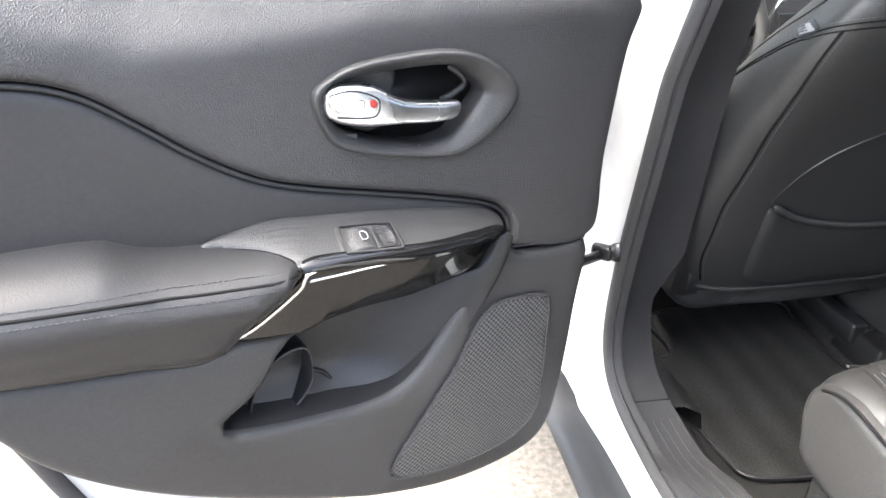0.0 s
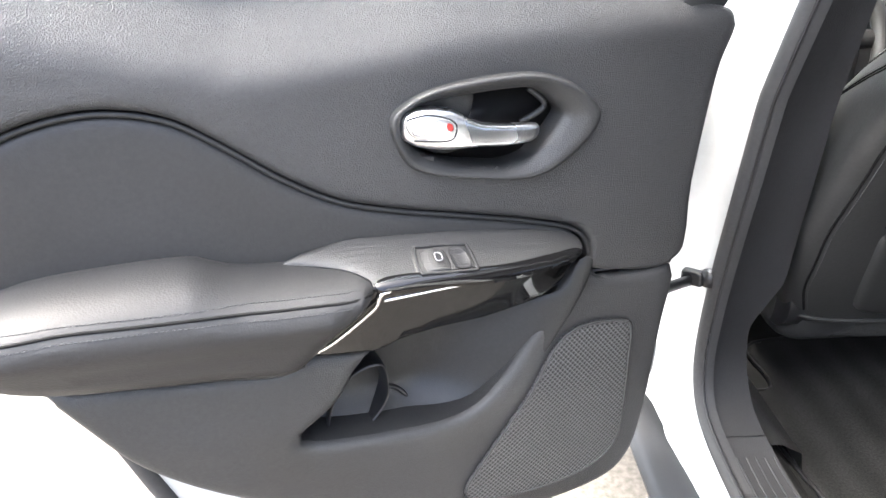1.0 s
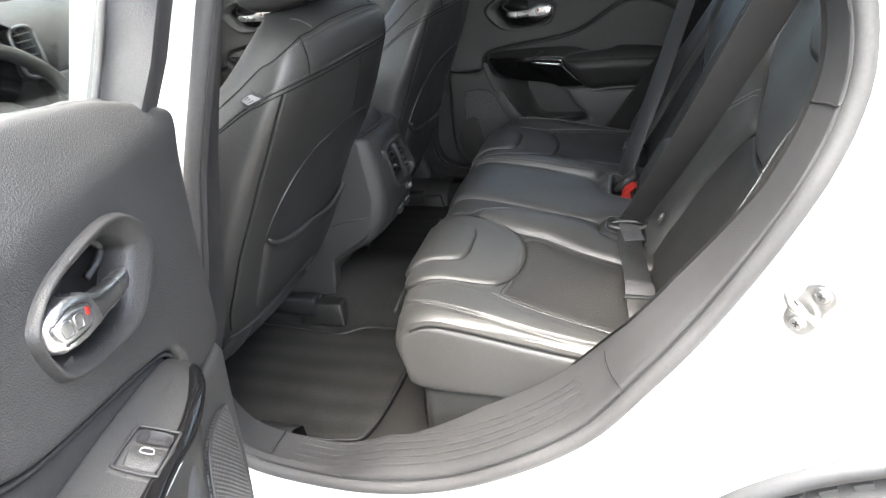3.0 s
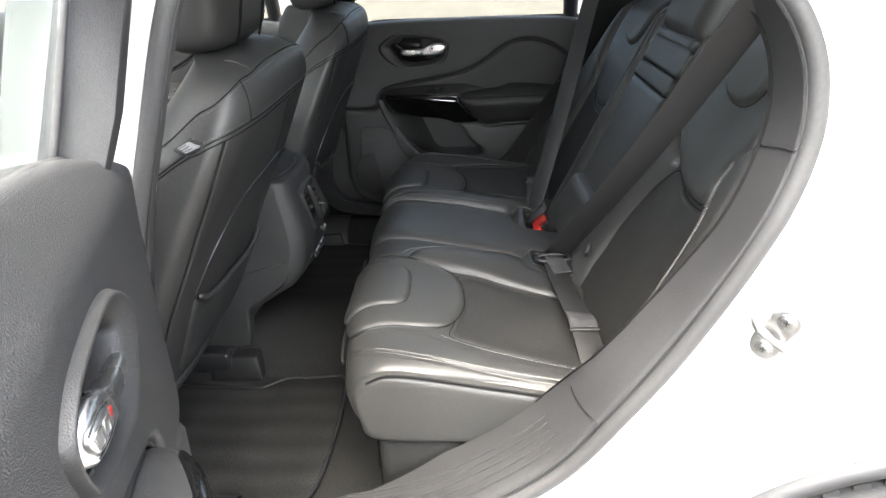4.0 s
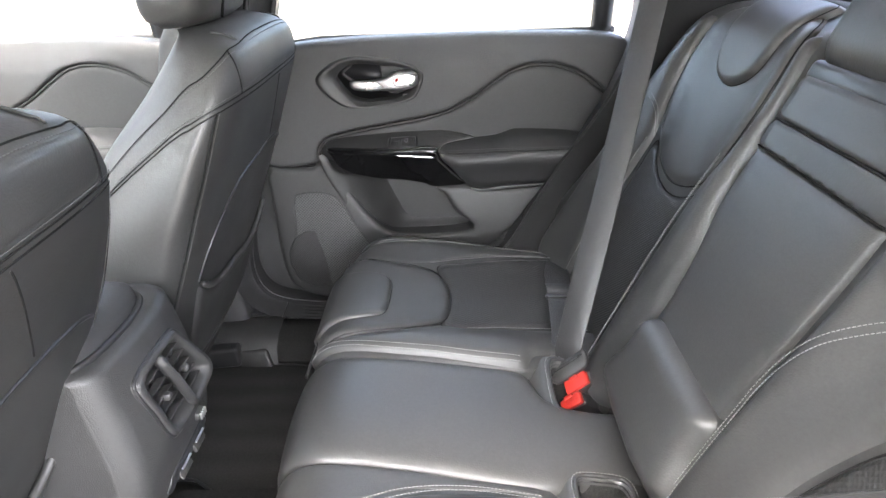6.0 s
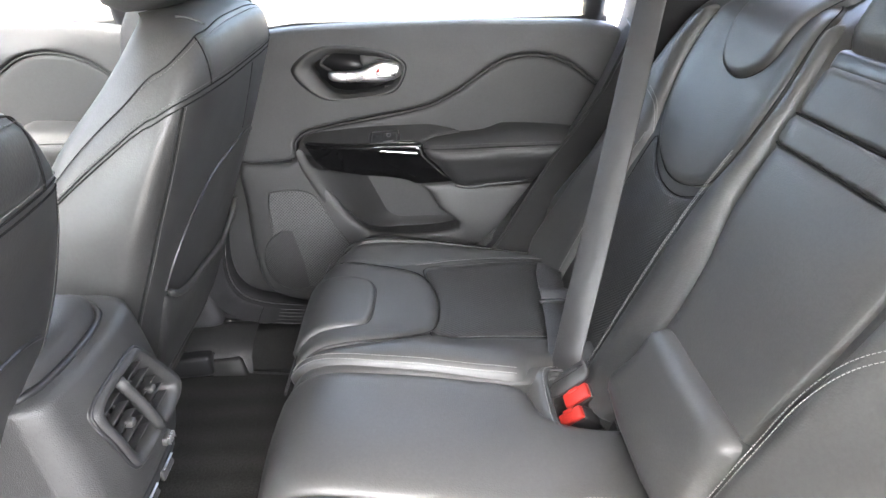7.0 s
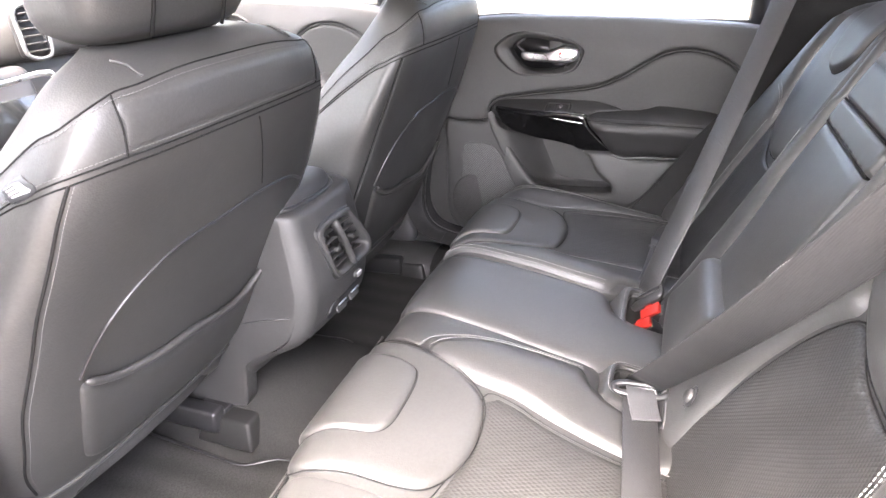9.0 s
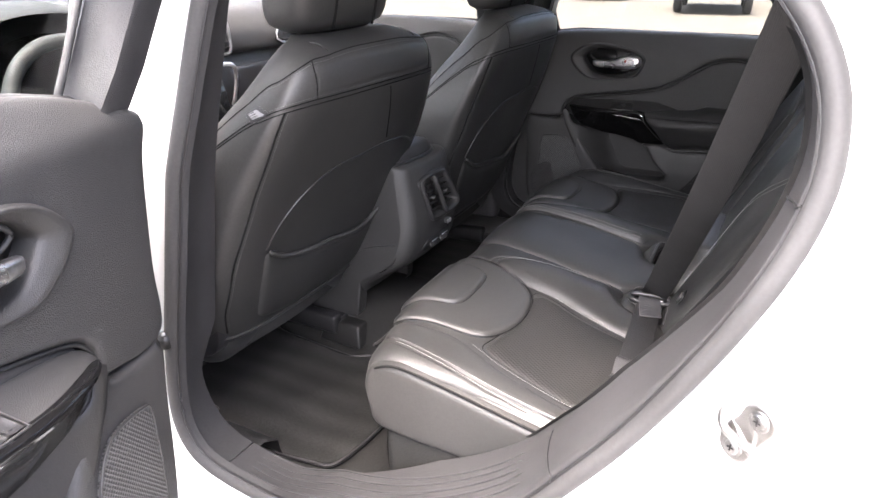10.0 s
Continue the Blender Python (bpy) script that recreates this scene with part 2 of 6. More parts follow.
def tube_mesh(name, line, radius, mat, sides=8, closed=False, flat=1.0, up=(0, 0, 1), caps=True):
    """A round or flattened strand along a line. flat: its height over its width."""
    p = np.array(line, float)
    n = len(p)
    rad = np.full(n, radius) if np.isscalar(radius) else np.array(radius)
    verts, faces = [], []
    for i in range(n):
        t = (p[(i + 1) % n] - p[i - 1]) if closed else p[min(i + 1, n - 1)] - p[max(i - 1, 0)]
        t = t / (np.linalg.norm(t) + 1e-9)
        side = np.cross(t, up)
        if np.linalg.norm(side) < 1e-3:
            side = np.cross(t, (1, 0, 0))
        side /= np.linalg.norm(side)
        top = np.cross(side, t)
        for k in range(sides):
            w = 2 * math.pi * k / sides
            verts.append(p[i] + rad[i] * (math.cos(w) * side + flat * math.sin(w) * top))
    for i in range(n if closed else n - 1):
        for k in range(sides):
            a, b = i * sides, ((i + 1) % n) * sides
            faces.append((a + k, a + (k + 1) % sides, b + (k + 1) % sides, b + k))
    if caps and not closed:
        faces += [tuple(range(sides)), tuple(range((n - 1) * sides, n * sides))]
    return mesh_of(name, verts, faces, mat)


def strap_mesh(name, line, width, thick, mat, across):
    """A flat band along a line; across: the direction of its width at each point."""
    p, verts, faces = np.array(line, float), [], []
    for i, c in enumerate(p):
        t = p[min(i + 1, len(p) - 1)] - p[max(i - 1, 0)]
        a = np.array(across[i] if len(np.shape(across)) == 2 else across, float)
        t /= np.linalg.norm(t)
        a = a - (a @ t) * t
        a /= np.linalg.norm(a)
        up = np.cross(a, t)
        for su, sv in ((-1, -0.3), (-0.94, -1), (0.94, -1), (1, -0.3), (1, 0.3), (0.94, 1), (-0.94, 1), (-1, 0.3)):
            verts.append(c + a * su * width / 2 + up * sv * thick / 2)
    for i in range(len(p) - 1):
        for k in range(8):
            faces.append((i * 8 + k, i * 8 + (k + 1) % 8, i * 8 + 8 + (k + 1) % 8, i * 8 + 8 + k))
    faces += [tuple(range(8)), tuple(range(len(p) * 8 - 8, len(p) * 8))]
    return mesh_of(name, verts, faces, mat)


def box_mesh(name, size, mat, r=0.006, seg=3, at=(0, 0, 0), turn=None, taper=None):
    """A block with rounded edges. taper: factors on x and y at its top."""
    bm = bmesh.new()
    bmesh.ops.create_cube(bm, size=1)
    for v in bm.verts:
        v.co = Vector((v.co.x * size[0], v.co.y * size[1], v.co.z * size[2]))
        if taper and v.co.z > 0:
            v.co.x *= taper[0]
            v.co.y *= taper[1]
    if r:
        bmesh.ops.bevel(bm, geom=list(bm.edges), offset=min(r, min(size) * 0.48), segments=seg, profile=0.5, affect="EDGES")
    m = Matrix.Translation(at) @ (turn.to_4x4() if turn is not None else Matrix.Identity(4))
    bmesh.ops.transform(bm, matrix=m, verts=bm.verts)
    for f in bm.faces:
        f.smooth = True
    me = bpy.data.meshes.new(name)
    bm.to_mesh(me)
    bm.free()
    me.materials.append(mat)
    me.set_sharp_from_angle(angle=radians(45))
    return me


def loft_mesh(name, rings, mat, closed=True, cap=True):
    n, verts, faces = len(rings[0]), [], []
    for ring in rings:
        verts += [tuple(v) for v in ring]
    for i in range(len(rings) - 1):
        for k in range(n if closed else n - 1):
            a, b, k2 = i * n, i * n + n, (k + 1) % n
            faces.append((a + k, a + k2, b + k2, b + k))
    if cap and closed:
        faces += [tuple(range(n)), tuple(range(len(verts) - n, len(verts)))]
    return mesh_of(name, verts, faces, mat)


def stitch_mesh(name, line, mat=THREAD, length=0.0032, gap=0.0016, radius=0.0005):
    """A row of short thread stitches along a line."""
    p = resample(line, length + gap)
    verts, faces = [], []
    for i in range(len(p) - 1):
        t = p[i + 1] - p[i]
        t /= np.linalg.norm(t) + 1e-9
        s = np.cross(t, (0.3, 0.5, 0.81))
        s /= np.linalg.norm(s)
        u = np.cross(s, t)
        b = len(verts)
        for q in (p[i], p[i] + t * length):
            for k in range(4):
                w = math.pi * k / 2
                verts.append(q + radius * (math.cos(w) * s + math.sin(w) * u))
        for k in range(4):
            faces.append((b + k, b + (k + 1) % 4, b + 4 + (k + 1) % 4, b + 4 + k))
        faces += [(b, b + 1, b + 2, b + 3), (b + 4, b + 5, b + 6, b + 7)]
    me = bpy.data.meshes.new(name)
    me.from_pydata([tuple(v) for v in verts], [], faces)
    me.materials.append(mat)
    return me


def disc_mesh(name, radius, thick, mat, m, seg=24, r=0.002):
    """A short rounded cylinder along its local z."""
    rings = []
    for rr, z in ((radius - r, 0), (radius, r), (radius, thick - r), (radius - r, thick)):
        rings.append([m @ Vector((rr * math.cos(2 * math.pi * k / seg), rr * math.sin(2 * math.pi * k / seg), z)) for k in range(seg)])
    me = loft_mesh(name, rings, mat)
    me.set_sharp_from_angle(angle=radians(50))
    return me


XC = -0.07  # the car's middle line

# ---- ground ----
n = 60
gs = [math.copysign(abs(t) ** 3 * 400, t) for t in np.linspace(-1, 1, n)]
gv = [(x, y, 0.004 * noise.noise((x * 0.7, y * 0.7, 0)) if abs(x) < 20 and abs(y) < 20 else 0) for y in gs for x in gs]
gf = [(i * n + j, i * n + j + 1, i * n + n + j + 1, i * n + n + j) for i in range(n - 1) for j in range(n - 1)]
ground = part("ground", mesh_of("ground", gv, gf, GROUND))
tagged(ground, "pale worn concrete car park surface with fine grit", "ground", kind="structure")

# ---- the car's body: white shell round the rear door openings, sills, pillars, roof ----
OPENING = [(.584, 1.236), (.62, 1.12), (.653, 1.008), (.69, .86), (.728, .706), (.748, .575), (.735, .50), (.687, .455), (.58, .435),
           (.45, .435), (.322, .466), (.203, .527), (.103, .604), (.03, .70), (-.03, .79), (-.09, .90), (-.135, 1.0), (-.157, 1.07),
           (-.162, 1.13), (-.147, 1.20), (-.10, 1.27), (0, 1.36), (.12, 1.42), (.26, 1.445), (.40, 1.43), (.50, 1.37), (.555, 1.30)]


def opening_ring(off, wide, side, step=0.02):
    """The rear door opening's outline, moved outward by off, at a distance from the car's middle."""
    p = resample(spline(OPENING, 6, True), step, True)
    t = np.roll(p, -1, 0) - np.roll(p, 1, 0)
    nrm = np.stack([t[:, 1], -t[:, 0]], 1) / np.linalg.norm(t, axis=1)[:, None]
    mid = p.mean(0)
    if ((p - mid) * nrm).sum() < 0:
        nrm = -nrm
    for _ in range(6 if abs(off) > 0.03 else 0):
        nrm = (np.roll(nrm, 1, 0) + nrm + np.roll(nrm, -1, 0)) / 3
    if off < -.021:
        kb = np.clip((p[:, 0] - .44) / .10, 0, 1)
        keep = (1 - kb - 1.15 * kb * np.clip((p[:, 1] - .42) / .15, 0, 1)) * (1 - .75 * np.clip((p[:, 1] - .80) / .15, 0, 1) * (p[:, 0] < .2))
        q = p + nrm * (-.021 + (off + .021) * keep)[:, None]
    else:
        q = p + nrm * off
    lean = np.clip(q[:, 1] - 1.0, 0, 1) * 0.12
    if wide < .69:
        lean = lean * np.where(q[:, 0] > .5, max(0.0, (wide - .61) / .08), 1)
    rear = np.clip((.16 - q[:, 0]) / .10, 0, 1) * np.clip((q[:, 1] - .52) / .30, 0, 1)
    front = np.clip((q[:, 0] - .50) / .08, 0, 1) * np.clip((q[:, 1] - .42) / .55, 0, 1)
    low = np.clip((.72 - q[:, 1]) / .12, 0, 1) * np.clip((q[:, 0] - .26) / .15, 0, 1)
    least = .60 + np.maximum(np.maximum(rear * .055, front * .032), low * .052)
    return [Vector((XC + side * (max(wide, w) - l), y, z)) for (y, z), l, w in zip(q, lean, least)]


car = empty("car_body", category="car", label="white car body with dark pillar trim and open rear doorway")


def opening(side):
    loft = lambda nm, prof, mat: loft_mesh(nm, [opening_ring(o, w, side) for o, w in prof], mat, cap=False)
    out = 0 if side < 0 else .055
    def tuck(ring):
        """Draws the jamb's outer lip in along the sill, where the cladding covers it."""
        for v in ring:
            k = max(0.0, min(1.0, (.48 - v.z) / .08)) * max(0.0, min(1.0, (v.y - .16) / .12))
            v.x -= side * k * max(0.0, side * (v.x - XC) - out - .770)
        return ring
    jamb = [tuck(opening_ring(o, w + out, side)) for o, w in ((-.004, .725), (.004, .733), (.03, .742), (.055, .752), (.08, .765), (.10, .79), (.108, .83))]
    part("door_jamb", loft_mesh("door_jamb", jamb, PAINT, cap=False), car,
         "glossy white painted door jamb")
    part("door_seal", loft("door_seal", [(.006, .726 + out), (.002, .733 + out), (.0, .741 + out), (-.008, .744 + out), (-.016, .741 + out), (-.020, .733), (-.020, .715)], RUBBER), car,
         "soft dark rubber door seal")
    part("opening_trim", loft("opening_trim", [(-.017, .715), (-.021, .731), (-.026, .733), (-.032, .727), (-.040, .700), (-.046, .672), (-.049, .650), (-.049, .61)], TRIM), car,
         "dark grey moulded plastic pillar and sill trim")
    # side lining coloured black for the deep shade behind the trim edge
    edge = [v for v in opening_ring(-.049, .61, side) if v.y < .14 and .60 < v.z < 1.34]
    part("quarter_lining", loft_mesh("quarter_lining", [[v + Vector((-side * i, -b, 0)) for v in edge] for i, b in ((-.004, -.006), (.002, .02), (.012, .08), (.03, .25), (.03, .55))], LINING_SHADE, closed=False), car, "plastic side lining beside the backrest, its shade coloured black")
    prof = [(-.021, .732), (-.026, .734), (-.032, .728), (-.040, .701), (-.046, .673), (-.049, .651)]
    part("trim_groove", tube_mesh("trim_groove", opening_ring(-.0205, .7315, side, .03), .0020, BLACK, 6, closed=True), car)
    for w in (.712, .698, .684, .670, .656):
        o = float(np.interp(w, (.650, .672, .700, .727), (-.049, -.046, -.040, -.032))) - .0012
        line = [v for v in opening_ring(o, w, side, .012) if v.z < .66 and .085 < v.y < .63]
        line[0], line[-1] = line[0] + Vector((0, 0, -.006)), line[-1] + Vector((0, 0, -.006))
        part("sill_rib", tube_mesh("sill_rib", line, [.0003, .0009] + [.0020] * (len(line) - 4) + [.0009, .0003], TRIM, 6), car)
    joint = []
    for o, w in prof:
        ring = [v for v in opening_ring(o, w + .001, side, .004) if v.y < 0]
        joint.append(min(ring, key=lambda v: abs(v.z - 1.074 + (.70 - w) * .2)))
    part("trim_joint", tube_mesh("trim_joint", joint, .0014, BLACK, 6), car)
    for at in (.065, .655):
        cross = []
        for o, w in prof:
            ring = [v for v in opening_ring(o, w + .0005, side, .004) if v.z < .70]
            cross.append(min(ring, key=lambda v: abs(v.y - at)))
        part("trim_joint", tube_mesh("trim_joint", cross, .0012, BLACK, 6), car)


opening(-1)
opening(1)

# black cladding below the sills
for side in (-1, 1):
    X = lambda d: XC + side * d
    prof = [(.70, .30), (.755, .372), (.785, .386), (.815, .384), (.832, .372), (.828, .350), (.79, .30), (.74, .24), (.70, .22)]
    rings = [[Vector((X(d), y, z)) for d, z in prof] for y in (.07, .12, .4, .8, 1.2, 1.65, 2.15)]
    part("sill_cladding", loft_mesh("sill_cladding", rings, CLAD), car, "scuffed black plastic sill cladding")
    rings = [[Vector((X(d), y, z)) for d, z in [(.60, .34), (.67, .37), (.705, .405), (.742, .405), (.75, .36), (.72, .30), (.60, .28)]] for y in (-.1, .4, .8, 1.2, 1.7)]
    part("sill", loft_mesh("sill", rings, PAINT), car, "white painted sill")

WHEEL_Y, WHEEL_Z = -.33, .355
for side in (-1, 1):
    X = lambda d: XC + side * d
    arch = [(WHEEL_Y + .402 * math.cos(a), WHEEL_Z + .402 * math.sin(a)) for a in np.linspace(-.12, math.pi + .12, 28)]
    ring = opening_ring(.104, .80, side)
    front = [(v.y, v.z) for v in ring if v.y < .30 and v.z < 1.22]
    far = [max(1, .418 / math.hypot(y - WHEEL_Y, z - WHEEL_Z)) for y, z in front]
    front = [(WHEEL_Y + (y - WHEEL_Y) * k, WHEEL_Z + (z - WHEEL_Z) * k) for (y, z), k in zip(front, far)]
    front.sort(key=lambda q: q[1])
    outline = front + [(-.26, 1.25), (-.8, 1.25), (-1.45, 1.20), (-1.5, .8), (-1.45, .35)] + arch[::-1]
    bulge = lambda y, z, h: Vector((X(.825 + .03 * math.exp(-((math.hypot(y - WHEEL_Y, z - WHEEL_Z) - .42) / .09) ** 2) - max(0, z - .95) * .25 + h), y, z))
    part("quarter_panel", pad_mesh("quarter_panel", outline, bulge, PAINT, h=.004, r=.01, depth=.03, res=.05, round_it=False), car, "white rear quarter panel")
    flange = [[bulge(WHEEL_Y + rr * math.cos(a), WHEEL_Z + rr * math.sin(a), hh) for rr, hh in ((.400, .001), (.412, .006), (.430, .006), (.446, .003))] for a in np.linspace(-.1, math.pi + .1, 60)]
    part("arch_flange", loft_mesh("arch_flange", flange, PAINT, closed=False), car, "white rolled edge of the wheel arch")
    lip = [[Vector((X(d), WHEEL_Y + rr * math.cos(a), WHEEL_Z + rr * math.sin(a))) for rr, d in
            ((.409, .848), (.406, .866), (.398, .872), (.386, .870), (.380, .862), (.385, .80))] for a in np.linspace(-.15, math.pi + .1, 40)]
    part("arch_trim", loft_mesh("arch_trim", lip, CLAD, closed=False), car, "black plastic wheel arch trim")
    liner = [[Vector((X(d), WHEEL_Y + .398 * math.cos(a), WHEEL_Z + .398 * math.sin(a))) for d in (.765, .56)] for a in np.linspace(-.15, math.pi + .1, 24)]
    part("arch_liner", loft_mesh("arch_liner", liner, BLACK, closed=False), car)

# tyres with tread blocks and spoked rims
def wheel(x, y, z, side):
    w = empty("wheel")
    w.parent = car
    w.location = (x, y, z)
    seg, prof = 56, [(-.10, .20), (-.112, .24), (-.115, .30), (-.10, .335), (-.085, .345), (.085, .345), (.10, .335), (.115, .30), (.112, .24), (.10, .20)]
    rings = [[Vector((d, r * math.cos(2 * math.pi * k / seg), r * math.sin(2 * math.pi * k / seg))) for d, r in prof] for k in range(seg)]
    rings.append(rings[0])
    part("tyre", loft_mesh("tyre", rings, TYRE, closed=False), w, "black road tyre with grooved tread")
    verts, faces = [], []
    for row in range(5):
        for k in range(60):
            a0 = 2 * math.pi * (k + .5 * (row % 2)) / 60
            d0, b = -.088 + row * .0365, len(verts)
            for rr in (.344, .3525):
                for dd, da in ((0, .012), (.030, .028), (.030, .085), (0, .070)):
                    a = a0 + da
                    verts.append((d0 + dd, rr * math.cos(a), rr * math.sin(a)))
            faces += [(b, b + 1, b + 5, b + 4), (b + 1, b + 2, b + 6, b + 5), (b + 2, b + 3, b + 7, b + 6), (b + 3, b, b + 4, b + 7), (b + 4, b + 5, b + 6, b + 7)]
    part("tread", mesh_of("tread", verts, faces, TYRE, False), w)
    rim = [[Vector((side * d, r * math.cos(2 * math.pi * k / 40), r * math.sin(2 * math.pi * k / 40))) for d, r in
            ((.08, .215), (.10, .225), (.10, .205), (.07, .19), (-.05, .185))] for k in range(41)]
    part("rim", loft_mesh("rim", rim, CHROME, closed=False), w, "silver alloy rim")
    for k in range(5):
        a = 2 * math.pi * k / 5
        line = [(side * (.085 - .02 * t), (.03 + .165 * t) * math.cos(a), (.03 + .165 * t) * math.sin(a)) for t in np.linspace(0, 1, 6)]
        part("spoke", tube_mesh("spoke", line, [.03, .026, .022, .022, .024, .028], CHROME, 8, flat=.6, up=(1, 0, 0)), w)


for side in (-1, 1):
    wheel(XC + side * .755, WHEEL_Y, WHEEL_Z, side)

# striker on the rear jamb: plate, loop and two screws
st = empty("door_striker")
st.parent = car
tagged(st, label="pale zinc-plated steel door striker bolted to the white jamb")
sm, sl = Vector((-.833, -.136, .860)), Vector((.008, .018, -.042)).normalized()
sn = Vector((-.85, .42, .30))
sn = (sn - sl * sn.dot(sl)).normalized()
ss = sl.cross(sn) if sl.cross(sn).y > 0 else sn.cross(sl)
at_s = lambda a, l, n: sm + ss * a + sl * l + sn * n
plate = [(-.018, -.024), (-.010, -.037), (.008, -.037), (.019, -.024), (.017, -.008), (.020, .008), (.018, .026), (.008, .037), (-.010, .036), (-.019, .022), (-.016, .0)]
part("plate", pad_mesh("plate", plate, lambda a, l, h: at_s(a, l, .002 + h), STEEL, h=.0035, r=.004, depth=.008, res=.008, smooth_n=3), st)
loop = [at_s(a, l, n) for a, l, n in spline([(-.014, .004, .001), (-.009, .003, .011), (.002, .001, .019), (.0136, .0, .0222), (.023, -.001, .017), (.030, -.002, .006), (.032, -.002, -.010)], 6)]
part("loop", tube_mesh("loop", loop, .0044, STEEL, 12), st)
foot = [at_s(a, l, n) for a, l, n in spline([(-.020, .010, .004), (-.004, .008, .006), (.010, .004, .003), (.018, .002, .001)], 6)]
part("ridge", tube_mesh("ridge", foot, .0045, STEEL, 10), st)
for ll in (-.023, .023):
    axes = Matrix(((ss.x, sl.x, sn.x), (ss.y, sl.y, sn.y), (ss.z, sl.z, sn.z))).to_4x4()
    base_m = Matrix.Translation(at_s(0, ll, .005)) @ axes
    screw = part("screw", disc_mesh("screw", .0078, .0035, STEEL, base_m, 20, .0015), st)
    part("washer", disc_mesh("washer", .0110, .0012, STEEL, base_m, 24, .0005), screw)
    for rz in (25, 115):
        part("slot", box_mesh("slot", (.0016, .0075, .0010), BLACK, r=0), screw).matrix_basis = Matrix.Translation(at_s(0, ll, .0086)) @ axes @ Euler((0, 0, radians(rz))).to_matrix().to_4x4()

# roof, headliner, pillars above the belt line
def roof_patch(u0, u1, y0, y1, zoff, w):
    ys, zs = (-1.5, -1.2, -.5, .4, 1.0, 1.25), (1.50, 1.60, 1.67, 1.69, 1.66, 1.60)
    return [[Vector((XC + w * u, y, float(np.interp(y, ys, zs)) + zoff - .10 * u * u)) for u in np.linspace(u0, u1, 7)] for y in np.linspace(y0, y1, 9)]


part("roof", loft_mesh("roof", roof_patch(-1, 1, -1.5, 1.25, 0, .62), PAINT, closed=False), car)
part("headliner", loft_mesh("headliner", roof_patch(-1, 1, -1.5, 1.25, -.05, .62), LINING, closed=False), car, "pale grey fabric headliner")
for side in (-1, 1):
    X = lambda d: XC + side * d
    rail = [(X(.70), -.25, 1.38), (X(.665), 0, 1.46), (X(.65), .3, 1.50), (X(.645), .6, 1.50), (X(.655), .95, 1.47), (X(.70), 1.3, 1.30), (X(.76), 1.75, 1.04)]
    part("roof_rail", tube_mesh("roof_rail", spline(rail, 5), .05, PAINT, 10), car)
    inner = [(x - side * .05, y, z - .005) for x, y, z in rail]
    part("rail_trim", tube_mesh("rail_trim", spline(inner, 5), .045, LINING, 10), car)
    post = [(X(.695), .705, 1.02), (X(.672), .665, 1.25), (X(.64), .62, 1.48)]
    part("b_pillar", tube_mesh("b_pillar", spline(post, 5), .045, TRIM, 10, flat=1.0), car, "dark grey upper pillar trim")
    part("quarter_trim", pad_mesh("quarter_trim", [(-.08, .45), (-.16, .86), (-.19, 1.02), (-.19, 1.12), (-.17, 1.32), (-.95, 1.27), (-1.0, .45)], lambda y, z, h: Vector((X(.655 - h), y, z)), TRIM, h=.02, r=.04, depth=.03, res=.06), car)

# cabin floor with tunnel, luggage wall
floor_prof = [(-.66, .43), (-.62, .385), (-.56, .365), (-.26, .365), (-.172, .368), (-.150, .40), (-.13, .44), (0.0, .445), (.13, .44), (.150, .40), (.172, .368), (.26, .365), (.56, .365), (.62, .385), (.66, .43)]
rings = [[Vector((XC + a, y, z + dz)) for a, z in floor_prof] for y, dz in ((.16, .13), (.26, .10), (.32, .02), (.40, 0), (.7, 0), (.95, 0), (1.2, -.01), (1.6, -.02), (1.9, .12))]
floor = part("floor", loft_mesh("floor", rings, CARPET, closed=False), None)
tagged(floor, "black carpeted car floor with a raised tunnel", "floor", kind="structure")
part("tailgate", box_mesh("tailgate", (1.3, .05, .72), PAINT, r=.02, at=(XC, -1.5, .70)), car)
part("luggage_floor", box_mesh("luggage_floor", (1.36, 1.0, .03), CARPET, r=.01, at=(XC, -.65, .70)), car)

# lower pillar covers and sill covers inside the cabin
for side in (-1, 1):
    X = lambda d: XC + side * d
    part("pillar_cover", pad_mesh("pillar_cover", [(.66, 1.12), (.70, .95), (.74, .75), (.76, .60), (.75, .50), (.75, .43), (.96, .43), (.93, .70), (.85, 1.0), (.80, 1.14)], lambda y, z, h: Vector((X(.690 - h), y, z)), TRIM, h=.02, r=.03, depth=.012, res=.04, smooth_n=2), car, "dark plastic lower pillar cover")
    rings = [[Vector((X(d), y, z)) for d, z in ((.715, .415), (.705, .432), (.68, .440), (.62, .436), (.585, .415), (.575, .36))] for y in (.66, .8, 1.2, 1.7)]
    part("sill_cover", loft_mesh("sill_cover", rings, PLASTIC, closed=False), car, "dark plastic inner sill cover")
    rings = [[Vector((X(d), y, z + dz)) for d, z in ((.705, .40), (.695, .430), (.655, .431), (.615, .405), (.585, .366))] for y, dz in ((.18, .05), (.30, .01), (.40, 0), (.68, 0))]
    part("sill_base", loft_mesh("sill_base", rings, CARPET, closed=False), car)

# door check strap on the near pillar, and the printed placard on the jamb
check = empty("door_check", label="black steel door check strap bolted to the white pillar", category="door check")
part("bar", tube_mesh("bar", [(-.945, .600, .735), (-.901, .660, .735), (-.85, .722, .708), (-.80, .778, .684)], .006, BLACK, 8, flat=1.6), check)
part("bracket", box_mesh("bracket", (.034, .018, .024), BLACK, r=.005, at=(-.832, .738, .707), turn=Euler((0, 0, radians(-40))).to_matrix()), check)
part("pin", tube_mesh("pin", [(-.812, .724, .700), (-.812, .724, .722)], .0115, BLACK, 14), check)
